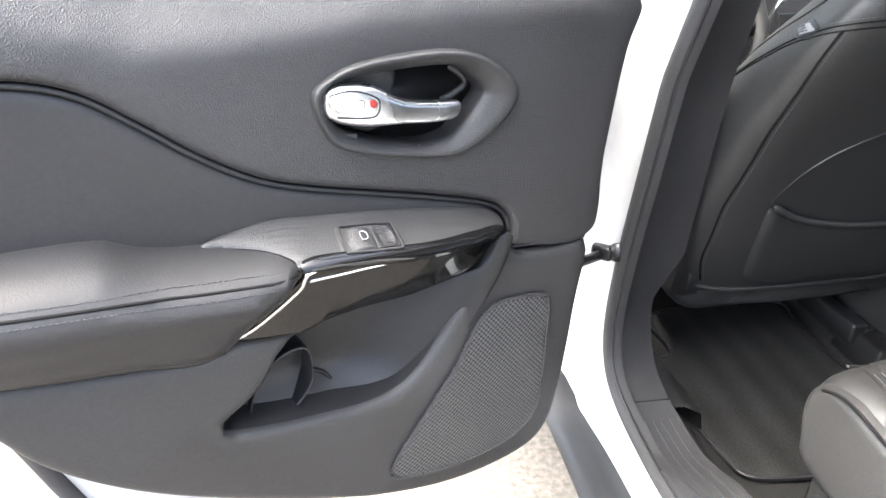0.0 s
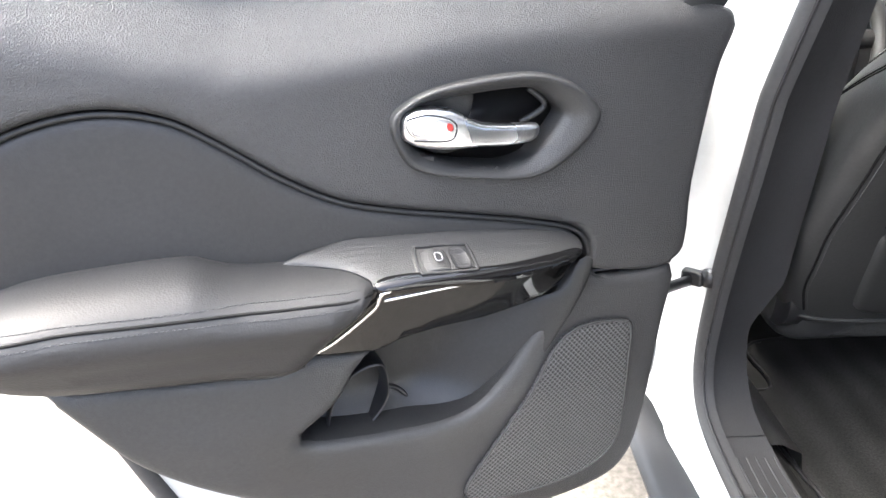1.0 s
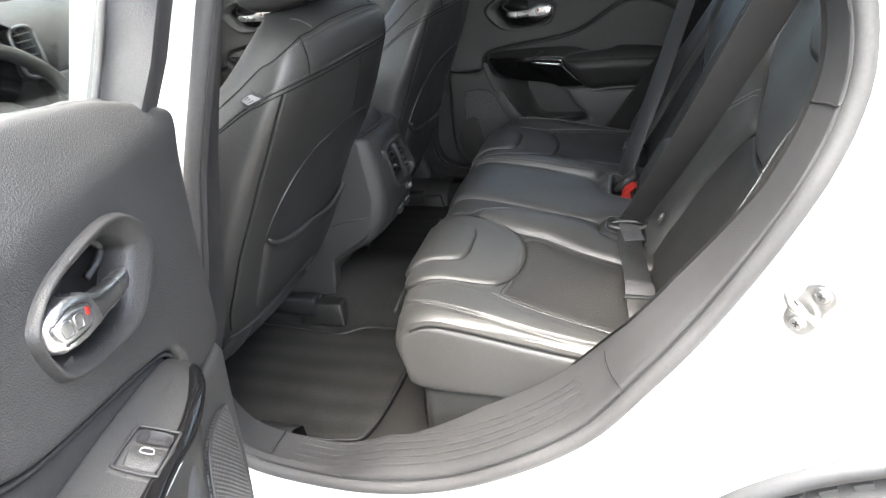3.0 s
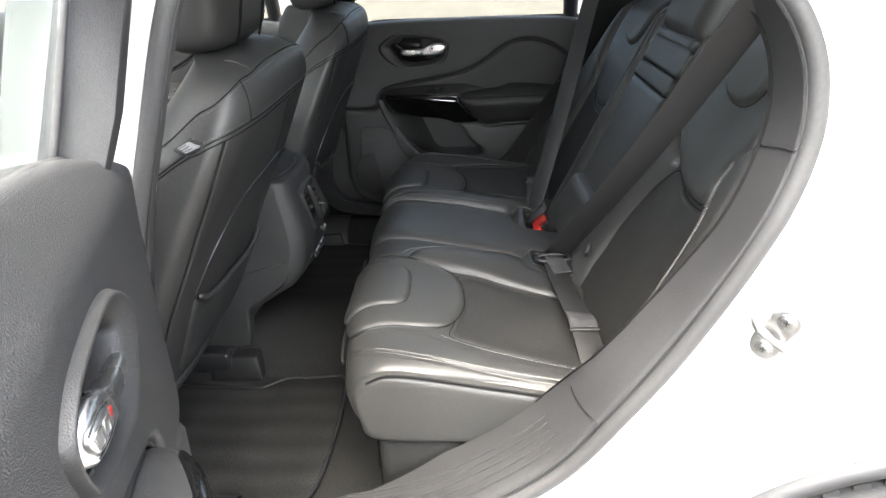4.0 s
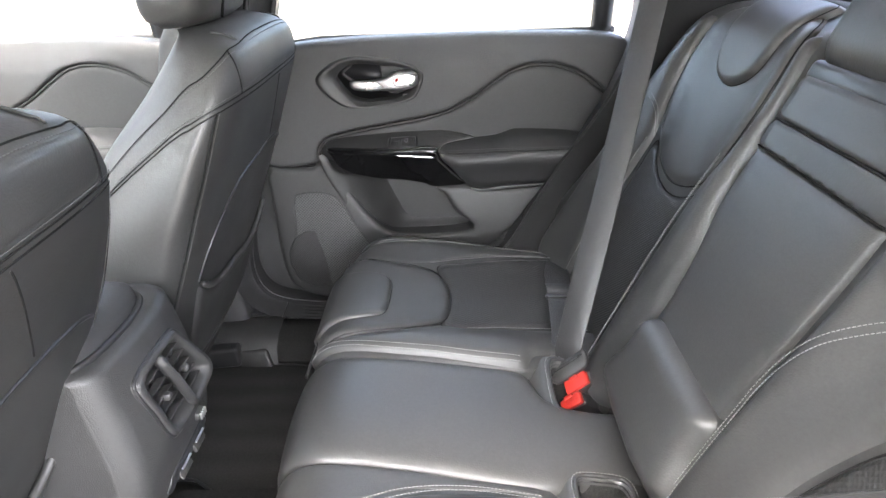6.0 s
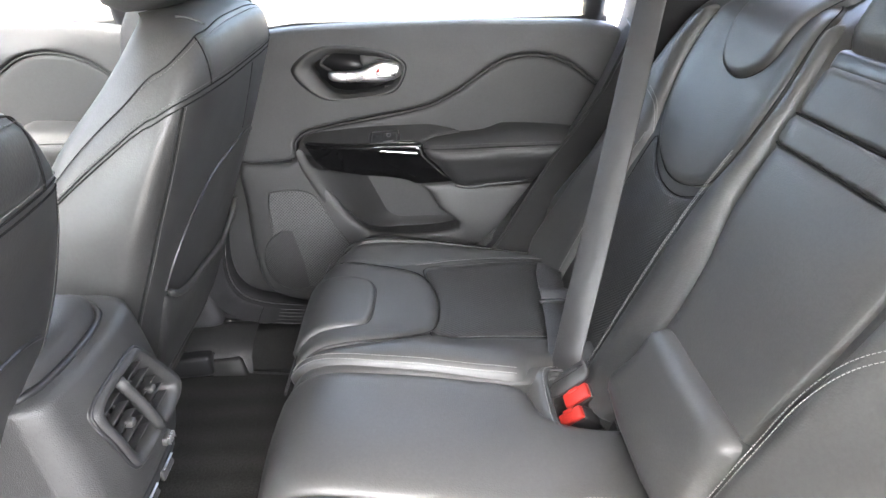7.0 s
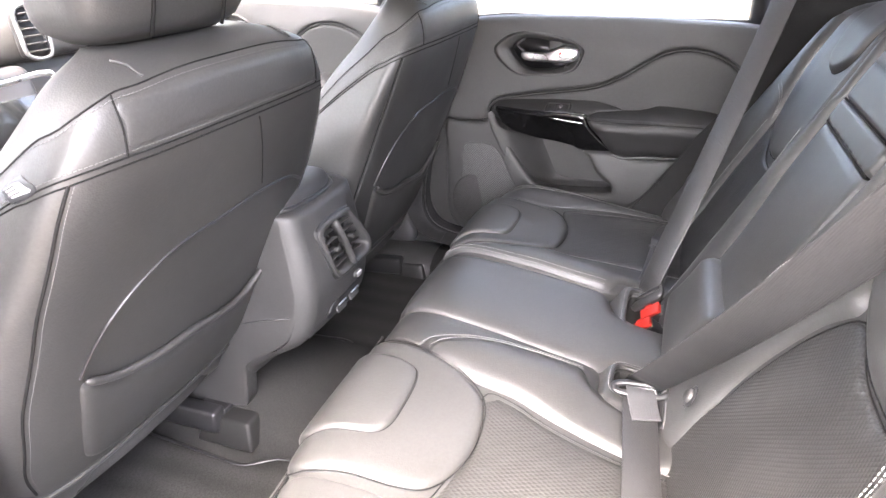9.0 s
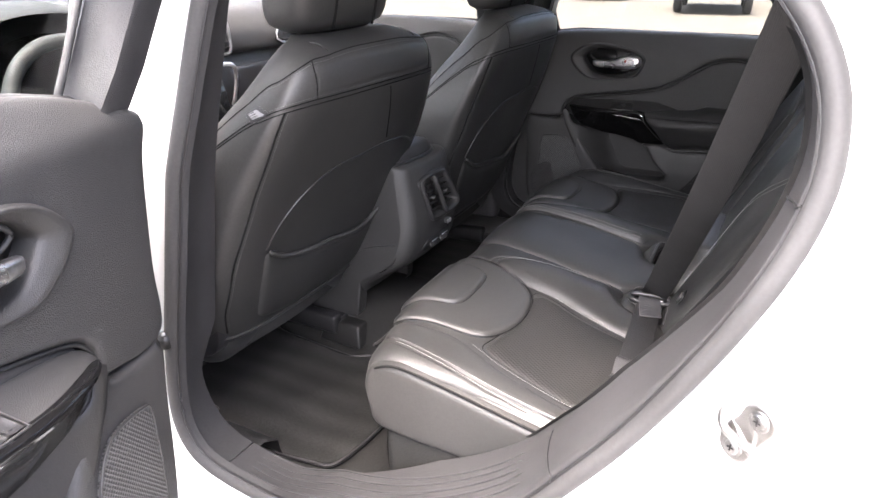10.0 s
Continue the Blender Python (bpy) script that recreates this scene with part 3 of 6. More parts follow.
part("pin", tube_mesh("pin", [(-.812, .724, .696), (-.812, .724, .726)], .0045, STEEL, 10), check)

# ---- doors: one trim design, in hinge-to-latch, height and depth ----
def depth_of(u, v, drop=0.0):
    """How far the trim's base surface stands toward the cabin; above its shoulder crease it leans out."""
    bulge = max(0.0, min(1.0, (u + .05) / .2))
    crease = float(np.interp(u, (-.053, .137, .257, .367, .467, .634), (.280, .262, .249, .230, .219, .253))) - drop
    return bulge * float(np.interp(v, (-.45, -.33, -.15, -.02, .17), (-.02, .012, .016, 0, 0))) - .55 * max(0.0, v - crease)


WAVE = [(.745, .115), (.70, .148), (.655, .180), (.605, .197), (.56, .200), (.515, .190), (.47, .163), (.424, .132), (.37, .105), (.312, .091), (.25, .081),
        (.183, .070), (.115, .056), (.088, .042), (.076, .020), (.072, -.006)]
POCKET = [(.090, .004), (.110, -.022), (.152, -.090), (.188, -.139), (.226, -.172), (.293, -.183), (.425, -.173), (.381, -.127), (.359, -.089), (.337, -.070)]
BOTTOM = [(.672, -.055), (.631, -.112), (.587, -.167), (.536, -.210), (.478, -.245), (.415, -.274), (.347, -.302), (.272, -.328), (.191, -.350), (.104, -.358),
          (.014, -.340), (-.027, -.305), (-.041, -.23), (-.044, -.10), (-.046, -.016)]


def door(name, m, s, label, sill=.322, glass_n=-.040):
    """A rear door in the pose m. s: 1 for the left side of the car, -1 for the right."""
    d = empty(name, m, label=label, category="car door")
    L = lambda u, v, n: Vector((s * u, n, v))
    drop = (.322 - sill) * .45
    on = lambda off=0.0, k=1.0: (lambda u, v, h: L(u, v, k * depth_of(u, v, drop) + off + h))
    P = lambda nm, data, parent=d, label="": part(nm, data, parent, label)

    if s == -1:
        cover = [(-.22, -.42), (-.23, -.30), (-.20, -.05), (-.14, .15), (-.02, sill - .02), (.3, sill - .01), (.74, sill - .02), (.80, .18), (.78, .08), (.70, -.10), (.58, -.25), (.40, -.37), (.15, -.43)]
        P("frame_cover", pad_mesh("frame_cover", cover, lambda u, v, h: L(u, v, -.046 + h), PLASTIC, h=.008, r=.03, depth=.01, res=.06, smooth_n=3))
    # outer shell, painted, with its rubber edge
    shell = [(-.058, -.28), (-.060, sill - .065), (.30, sill - .050), (.73, sill - .065), (.775, .20), (.755, .05), (.70, -.03), (.675, -.08), (.63, -.17), (.59, -.27), (.55, -.345), (.48, -.375), (.38, -.372), (.28, -.360), (.19, -.366), (.10, -.366), (.02, -.352), (-.03, -.332)]
    sp = np.array(resample(spline(shell, 5, True), .02, True))
    mid = np.array((.35, -.05))
    rings = []
    for k, n in ((.985, -.050), (1.0, -.062), (1.0, -.085), (1.025, -.10), (1.025, -.165), (1.0, -.185), (.9, -.205), (.6, -.225), (.2, -.235)):
        rings.append([L(*(mid + (q - mid) * k), n) for q in sp])
    P("shell", loft_mesh("shell", rings, PAINT), label="glossy white painted door shell")
    edge = [L(*(mid + (q - mid) * .975), -.050) for q in sp]
    P("edge_seal", tube_mesh("edge_seal", edge, .010, RUBBER, 8, closed=True), label="black rubber edge seal")
    if s == 1:
        for vv in (-.22, .12):
            P("hinge", box_mesh("hinge", (.07, .045, .055), PAINT, r=.008, at=L(-.085, vv, -.10)))

    # soft grained upper trim down to the wave line
    top = [(-.048, -.008), (-.050, .10), (-.056, .22), (-.0665, sill - .060), (-.068, sill - .040), (-.060, sill - .033), (-.02, sill - .022), (.06, sill - .006), (.2, sill), (.45, sill), (.70, sill - .006), (.757, sill - .03), (.757, .16)]
    trim_mesh = pad_mesh("upper_trim", top + WAVE, on(), GRAINED, h=.010, r=.009, depth=.03, res=.014, smooth_n=4)
    hole = [(.313, .180), (.306, .194), (.282, .206), (.234, .214), (.185, .219), (.150, .214), (.112, .188), (.130, .150), (.160, .128), (.190, .123), (.254, .129), (.300, .150)]
    tb = bmesh.new()
    tb.from_mesh(trim_mesh)
    mids = np.array([(s * f.calc_center_median().x, f.calc_center_median().z) for f in tb.faces])
    gone = inside(mids, np.array(hole))
    bmesh.ops.delete(tb, geom=[f for f, k in zip(list(tb.faces), gone) if k], context="FACES")
    tb.to_mesh(trim_mesh)
    tb.free()
    P("upper_trim", trim_mesh, label="black soft-touch grained upper trim")
    # smooth padded insert under the wave
    ins = [(.74, .106), (.70, .142), (.655, .174), (.605, .191), (.56, .194), (.515, .184), (.47, .157), (.424, .126), (.37, .099), (.312, .085), (.25, .075), (.183, .064),
           (.118, .051), (.094, .036), (.092, .0), (.25, -.03), (.45, -.07), (.66, -.068), (.70, -.02), (.735, .05)]
    P("insert", pad_mesh("insert", ins, on(-.0055), VINYL, h=.008, r=.011, depth=.02, res=.02, smooth_n=4), label="smooth black vinyl door insert")
    welt = [L(u, v - .004, depth_of(u, v) + .0005) for u, v in WAVE]
    P("welt", tube_mesh("welt", spline(welt, 4), .0028, VINYL, 8))
    # back board, so that nothing shows through the gaps
    P("backing", pad_mesh("backing", [(u, v + .012) if v < 0 else (u, v) for u, v in BOTTOM] + [(-.046, .22), (.3, .235), (.74, .22), (.745, .1)], lambda u, v, h: L(u, v, -.050 + h), BLACK, h=.004, r=.01, depth=.01, res=.06, round_it=False))

    # lower panel with the map pocket cut out of it
    low = [(.0, -.016), (.062, -.016), (.074, -.004)] + POCKET + [(.366, -.068), (.407, -.066), (.44, -.076), (.5, -.076), (.65, -.066)] + BOTTOM
    P("lower_panel", pad_mesh("lower_panel", low, on(.001), PLASTIC, h=.011, r=.014, depth=.060, res=.022, smooth_n=4), label="dark grained hard plastic lower panel")
    cut = [L(u, v, depth_of(u, v) - .002) for u, v in ((-.046, -.012), (0, -.012), (.066, -.012))]
    P("panel_gap", tube_mesh("panel_gap", cut, .0024, BLACK, 6))

    # map pocket: curved floor, back and bottle divider
    pk = [(.080, .014), (.096, .012), (.110, -.020), (.142, -.036), (.2, -.050), (.26, -.056), (.31, -.060), (.36, -.058), (.42, -.10), (.46, -.18), (.44, -.205), (.22, -.205), (.16, -.155), (.095, -.04)]
    def bowl(u, v, h):
        t = max(0.0, min(1.0, (.268 - .45 * (v + .10) - u) / .15))
        lip = max(0.0, min(1.0, (-.145 - v) / .045))
        return L(u, v, -.047 + .068 * t * t * (3 - 2 * t) + .03 * lip * lip * (1 - t) + h)
    # bowl is shallow, so its dark colour carries the shade under the overhang
    P("pocket", pad_mesh("pocket", pk, bowl, POCKETED, h=.002, r=.01, depth=0, res=.014), label="moulded map pocket")
    rib = spline([(.392, -.205), (.388, -.165), (.372, -.128), (.350, -.108), (.326, -.104), (.318, -.118), (.316, -.150), (.330, -.178), (.352, -.20)], 5)
    wall = [[L(u + k * (.345 - u), v + k * (-.15 - v), n) for u, v in rib] for n, k in ((-.052, .12), (-.030, .04), (-.010, 0), (-.006, .03), (-.010, .08), (-.05, .16))]
    if s == 1:
        P("bottle_holder", loft_mesh("bottle_holder", [list(r) for r in zip(*wall)], BLACK, closed=False), label="curved bottle divider in the pocket")
        low_rib = [L(u, v, n) for u, v, n in spline([(.318, -.150, -.03), (.295, -.165, -.035), (.272, -.195, -.03)], 5)]
        P("pocket_rib", tube_mesh("pocket_rib", low_rib, .003, BLACK, 6))

    # switch ledge, almost level, its front edge toward the cabin
    def ledge(u, w, h):
        """u along, w from the back edge (0) to the front edge (1)."""
        top = float(np.interp(u, (.09, .16, .25, .36, .43), (.040, .050, .056, .058, .046)))
        n = .002 + .062 * w
        return L(u, top - .026 * w + h, n + h * .35)
    switch = lambda u, w, h: ledge(u + .003, w + .17, h)
    tray = [(.430, .10), (.40, .0), (.36, -.02), (.25, -.02), (.16, -.02), (.105, .0), (.097, .25), (.105, .45), (.135, .70), (.18, .90), (.23, 1.0), (.338, 1.0), (.352, .80), (.376, .5), (.41, .25)]
    P("switch_ledge", pad_mesh("switch_ledge", tray, ledge, PLASTIC, h=.004, r=.05, depth=.004, res=.04), label="dark switch ledge on the armrest")
    bz = [(.300, .20), (.294, .13), (.242, .14), (.235, .21), (.233, .72), (.239, .80), (.294, .79), (.301, .72)]
    bezel = P("switch_bezel", pad_mesh("switch_bezel", bz, lambda u, v, h: switch(u, v, .004 + h), PLASTIC, h=.0035, r=.05, depth=.004, res=.03, smooth_n=3), label="window switch in a black frame")
    part("frame", tube_mesh("frame", [switch(u, w, .0078) for u, w in spline([(.297, .24), (.290, .19), (.246, .20), (.2395, .26), (.238, .68), (.244, .745), (.291, .735), (.2975, .68)], 4, True)], .0015, VINYL, 6, closed=True), bezel)
    part("rocker", pad_mesh("rocker", [(.291, .30), (.275, .28), (.265, .30), (.264, .68), (.276, .71), (.290, .68)], lambda u, v, h: switch(u, v, .0065 + h), PLASTIC, h=.006, r=.04, depth=.004, res=.03, smooth_n=3), bezel)
    part("cup", pad_mesh("cup", [(.261, .30), (.246, .32), (.244, .66), (.260, .68)], lambda u, v, h: switch(u, v, .0085 - h), BLACK, h=.004, r=.05, depth=0, res=.03, smooth_n=3), bezel)
    mark = [switch(u, w, .0132) for u, w in spline([(.2735, .44), (.2735, .56), (.2790, .58), (.2800, .50), (.2790, .42)], 3, True)]
    part("switch_mark", tube_mesh("switch_mark", mark, .0006, LABEL, 6, closed=True), bezel)

    # gloss strip below the ledge, facing partly down, and its chrome lines
    def gl(u, w, h):
        """u along, w from its top edge (0) to its lower edge (1), where it falls away from the cabin."""
        top = float(np.interp(u, (.10, .16, .23, .34), (.036, .034, .032, .030)))
        low = float(np.interp(u, (.103, .120, .15, .174, .212, .268, .312, .334, .409), (.016, -.013, -.028, -.034, -.043, -.048, -.056, -.067, -.062)))
        v = top + (low - top) * w
        k = max(0.0, min(1.0, (u - .10) / .12))
        n = .020 + .042 * k * k * (3 - 2 * k)
        return L(u, v, n * (1 - w) + .019 * w + h)
    gloss = [(.343, .0), (.28, .0), (.22, .0), (.16, .0), (.11, .0), (.10, .35), (.105, .8), (.14, 1.0), (.20, 1.0), (.28, 1.0), (.35, 1.0), (.412, .97), (.38, .5)]
    P("gloss_strip", pad_mesh("gloss_strip", gloss, gl, GLOSS, h=.002, r=.03, depth=.045, res=.02, smooth_n=6), label="gloss black decor strip")
    cap = [(.343, 1.06), (.28, 1.06), (.23, 1.06), (.18, .96), (.132, .75), (.104, .48), (.114, .42), (.14, .54), (.18, .70), (.23, .81), (.28, .83), (.338, .84)]
    P("gloss_edge", pad_mesh("gloss_edge", cap, lambda u, w, h: ledge(u, w, .0035 + h - .06 * max(0.0, w - .86) ** 2), GLOSS, h=.004, r=.06, depth=.004, res=.03, smooth_n=4), label="rounded gloss black edge of the strip")
    chrome = spline([L(.412, -.058, .026), L(.390, -.040, .038), L(.366, -.014, .050), L(.347, .010, .060), L(.337, .029, .066), gl(.28, .02, .003), gl(.22, .02, .003), gl(.16, .02, .003), gl(.11, .05, .003)], 6)
    P("chrome_line", tube_mesh("chrome_line", chrome, .0024, BRIGHT, 8), label="thin chrome line")
    P("chrome_line", tube_mesh("chrome_line", spline([gl(.338, .16, .002), gl(.30, .15, .002), gl(.26, .11, .002), gl(.22, .06, .002)], 6), [.0022] * 7 + [.0018] * 6 + [.0010] * 6, BRIGHT, 8))

    # armrest: padded top with a stitched seam, smooth body under it
    arm = [(.352, .004), (.341, .022), (.343, .036), (.357, .043), (.395, .043), (.44, .043), (.475, .046), (.498, .053), (.518, .059), (.58, .057), (.66, .048), (.70, .026), (.706, -.02),
           (.688, -.045), (.64, -.060), (.56, -.066), (.5, -.069), (.445, -.075), (.416, -.068), (.394, -.046), (.372, -.020)]
    armf = lambda u, v, h: L(u, v, .006 + h * (.72 + .28 * max(0.0, min(1.0, (v + .07) / .07))) + .012 * math.exp(-((v - .012) / .022) ** 2))
    rest = pad_mesh("armrest", arm, armf, VINYL, h=.066, r=.032, depth=.03, res=.014, smooth_n=4)
    P("armrest", rest, label="padded black vinyl armrest with a stitched seam")
    tree = BVHTree.FromPolygons([v.co for v in rest.vertices], [p.vertices for p in rest.polygons])
    inward = (L(.5, 0, 0) - L(.5, 0, 1)).normalized()
    for dv, kind in ((.001, 0), (-.0045, 1), (-.010, 0)):
        line = []
        for u in np.linspace(.350, .690, 60):
            v = .030 + .004 * max(0.0, min(1.0, (u - .44) / .08)) + dv - .10 * max(0.0, u - .62)
            hit = tree.ray_cast(L(u, v, .3), inward)[0]
            line.append(hit - inward * .0006 if hit else L(u, v, .05))
        line = np.array(line)
        for _ in range(4):
            line[1:-1] = (line[:-2] + line[1:-1] + line[2:]) / 3
        P("seam", tube_mesh("seam", line, .0015, SEAM, 6)) if kind else P("stitching", stitch_mesh("stitching", line, KEEPER, radius=.0006))
    under = spline([(.416, -.070), (.445, -.077), (.5, -.071), (.56, -.068), (.64, -.062), (.69, -.047)], 5)
    P("panel_gap", tube_mesh("panel_gap", [L(u, v, depth_of(u, v) + .014) for u, v in under], .0040, BLACK, 6))

    # speaker grille
    spk = [(.077, -.073), (.03, -.075), (.012, -.086), (.008, -.145), (.004, -.236), (.014, -.275), (.05, -.300), (.12, -.312), (.205, -.308), (.226, -.290), (.200, -.238), (.149, -.152), (.113, -.090)]
    P("speaker_grille", pad_mesh("speaker_grille", spk, on(.0165), GRILLE, h=.002, r=.006, depth=.006, res=.025, smooth_n=4), label="honeycomb speaker grille")
    P("grille_rim", tube_mesh("grille_rim", [L(u, v, depth_of(u, v) + .017) for u, v in spline(spk, 4, True)], .0022, PLASTIC, 6, closed=True))

    if s == -1:
        ring = [L(.048 + r * math.cos(t), -.239 + r * 1.15 * math.sin(t), depth_of(.048, -.239) + n) for r, n in ((.066, .0180), (.064, .0196), (.02, .0200)) for t in np.linspace(0, 2 * math.pi, 32, endpoint=False)]
        P("loudspeaker", loft_mesh("loudspeaker", [ring[k * 32:k * 32 + 32] for k in range(3)], SPEAKER), label="dark loudspeaker disc behind the mesh")

    # door handle: hexagonal bezel, deep cup with two walls, chrome pull with lock button
    ob = [(.321, .181), (.312, .196), (.282, .212), (.234, .222), (.185, .227), (.149, .223), (.119, .210), (.092, .186), (.097, .162), (.126, .134), (.154, .119), (.187, .116), (.220, .119), (.256, .123), (.295, .133), (.313, .155)]
    ib = [(.306, .178), (.299, .191), (.279, .199), (.230, .206), (.185, .210), (.165, .208), (.150, .200), (.132, .184), (.138, .170), (.150, .154), (.168, .137), (.197, .130), (.222, .132), (.250, .135), (.285, .147), (.301, .162)]
    so, si = np.array(spline(ob, 4, True)), np.array(spline(ib, 4, True))
    rings = []
    for k, n in ((-.15, .004), (0, .012), (.10, .018), (.24, .0195), (.45, .017), (.75, .012), (.93, .008), (1.0, .002), (1.02, -.012), (1.03, -.032)):
        rings.append([L(*(a + (b - a) * k), n) for a, b in zip(so, si)])
    P("handle_bezel", loft_mesh("handle_bezel", rings, PLASTIC, cap=False), label="dark hexagonal handle surround")
    c0 = si.mean(0)
    P("handle_cup", loft_mesh("handle_cup", [[L(*(c0 + (q - c0) * k), n) for q in si] for k, n in ((1.05, -.022), (.9, -.032), (.5, -.036), (.05, -.036))], BLACK))
    P("cup_wall", pad_mesh("cup_wall", [(.300, .178), (.296, .192), (.276, .199), (.228, .206), (.231, .180), (.236, .150), (.256, .140), (.285, .150)], lambda u, v, h: L(u, v, -.014 + h), PLASTIC, h=.004, r=.004, depth=.02, res=.012, smooth_n=2))
    P("cup_ridge", tube_mesh("cup_ridge", spline([L(.165, .206, -.016), L(.152, .197, -.012), L(.146, .188, -.012), L(.156, .178, -.014), L(.169, .169, -.02)], 5), .0035, PLASTIC, 8))
    sec = [(.3105, .176, .008, .004), (.306, .1765, .0135, .008), (.296, .176, .0185, .012), (.280, .175, .0205, .013), (.263, .1735, .0205, .013), (.250, .171, .0175, .0125), (.240, .1685, .0145, .012), (.228, .1665, .0122, .010), (.205, .165, .0113, .0085),
           (.185, .1655, .0105, .008), (.172, .1665, .0095, .0075), (.166, .168, .0075, .006), (.163, .169, .004, .003)]
    rings = []
    for u, v, a, b in sec:
        rings.append([L(u, v + a * math.copysign(abs(math.sin(w)) ** .6, math.sin(w)), .012 + b * math.copysign(abs(math.cos(w)) ** .6, math.cos(w))) for w in np.linspace(0, 2 * math.pi, 28, endpoint=False)])
    pull = P("handle", loft_mesh("handle", rings, CHROME), label="satin chrome pull handle")
    face_n = lambda u: .0245 - .10 * max(0.0, u - .29)
    part("lock_gap", tube_mesh("lock_gap", spline([L(u, v, face_n(u) + .0004) for u, v in ((.3075, .186), (.286, .1905), (.262, .184), (.2575, .174), (.265, .1645), (.300, .1655))], 6), .0009, BLACK, 6), pull)
    lock = [(.3075, .178), (.305, .186), (.286, .188), (.263, .182), (.260, .174), (.267, .1665), (.298, .168)]
    button = part("lock_button", pad_mesh("lock_button", lock, lambda u, v, h: L(u, v, face_n(u) + h), CHROME, h=.0022, r=.003, depth=.003, res=.006, smooth_n=3), pull)
    for q in ([(.306, .184), (.291, .184), (.290, .171), (.301, .1715)], [(.286, .183), (.274, .1815), (.2745, .170), (.286, .171)]):
        part("button_rim", tube_mesh("button_rim", [L(u, v, face_n(u) + .0023) for u, v in [(np.array(q[k]) * (1 - t) + np.array(q[(k + 1) % 4]) * t) for k in range(4) for t in (.12, .5, .88)]], .0007, STEEL, 6, closed=True), button)
    part("red_mark", pad_mesh("red_mark", [(.2685, .182), (.2625, .181), (.2615, .1745), (.2675, .175)], lambda u, v, h: L(u, v, face_n(u) + .0019 + h), RED, h=.0005, r=.001, depth=.001, res=.003, smooth_n=2), button)

    # window: sash post, frame and pane
    g = lambda v: glass_n + .25 * (v - sill)
    lift = sill - .322
    post = []
    for v, ul, nl, ur, nr in ((.24, .022, .0, .012, .045), (.34, .003, .005, -.020, .055), (.45, -.020, .008, -.057, .053), (.70, -.070, .008, -.135, .050)):
        b0 = g(v + lift)
        post.append([L(u, v + lift, n) for u, n in ((ul, b0 + nl), (ur + .006, b0 + nr - .004), (ur - .004, b0 + nr), (ur - .05, b0 + nr - .005), (ul - .07, b0 + nl - .02), (ul - .01, b0 + nl - .02))])
    me = loft_mesh("window_post", post, TRIM)
    me.set_sharp_from_angle(angle=radians(40))
    P("window_post", me, label="dark grey window post")
    P("glass_run", tube_mesh("glass_run", [L(u, v + lift, g(v + lift) + .004) for u, v in ((.030, .26), (.011, .34), (-.012, .45), (-.062, .70))], .005, RUBBER, 8))
    frame_line = [(-.07, .74), (.15, .78), (.40, .765), (.62, .68), (.70, .55), (.715, sill - .02)]
    P("window_frame", tube_mesh("window_frame", [L(u, v, g(v) - .004) for u, v in spline(frame_line, 5)], .024, BLACK, 8), label="black window frame")
    P("belt_strip", tube_mesh("belt_strip", [L(u, sill - .010 - .012 * (u < .0), g(sill) + .006) for u in np.linspace(-.01, .74, 8)], .007, RUBBER, 8, flat=1.4))
    pane = P("pane", loft_mesh("pane", [[L(u, v, g(v) + o) for u, v in ((.02, sill - .04), (.715, sill - .04), (.70, .55), (.62, .68), (.40, .76), (.15, .77), (-.06, .74))] for o in (.002, -.002)], TINTED if s == -1 else GLASS), label="lightly tinted window glass" if s == -1 else "clear window glass")
    pane.data.set_sharp_from_angle(angle=radians(30))
    pane.visible_shadow = False
    return d


def frame_of(o, x, y):
    """A pose from an origin, the local x way and the local y way."""
    x = Vector(x).normalized()
    z = x.cross(Vector(y)).normalized()
    y = z.cross(x)
    return Matrix(((x.x, y.x, z.x, o[0]), (x.y, y.y, z.y, o[1]), (x.z, y.z, z.z, o[2]), (0, 0, 0, 1)))


door("rear_door", frame_of((-.964, .578, .83), (-.947, -.3045, .10), (.306, -.952, 0)), 1, "white rear car door standing open, black trim and chrome handle")
door("rear_door", frame_of((.68, .62, .815), (0, 1, 0), (-1, 0, 0)), -1, "closed white rear car door with black trim and chrome handle", .262, -.075)
door("front_door", frame_of((.71, 1.60, .84), (0, 1, 0), (-1, 0, 0)), -1, "closed white front car door with black trim", .25, -.075)
door("front_door", frame_of((-.85, 1.60, .84), (0, -1, 0), (1, 0, 0)), 1, "closed white front car door beside the steering wheel", .25, -.075)

# ---- rear bench ----
def arc_profile(pts):
    p = np.array(spline(pts, 8))
    s = np.r_[0, np.cumsum(np.linalg.norm(np.diff(p, axis=0), axis=1))]

    def at(q):
        y, z = np.interp(q, s, p[:, 0]), np.interp(q, s, p[:, 1])
        e = .006
        ty = np.interp(q + e, s, p[:, 0]) - np.interp(q - e, s, p[:, 0])
        tz = np.interp(q + e, s, p[:, 1]) - np.interp(q - e, s, p[:, 1])
        l = math.hypot(ty, tz) + 1e-9
        return y, z, -tz / l, ty / l
    return at, s[-1]


CUSHION, _ = arc_profile([(-.12, .618), (.05, .640), (.2, .664), (.33, .686), (.40, .695), (.44, .690), (.466, .668), (.475, .632), (.466, .59), (.445, .560), (.42, .545)])


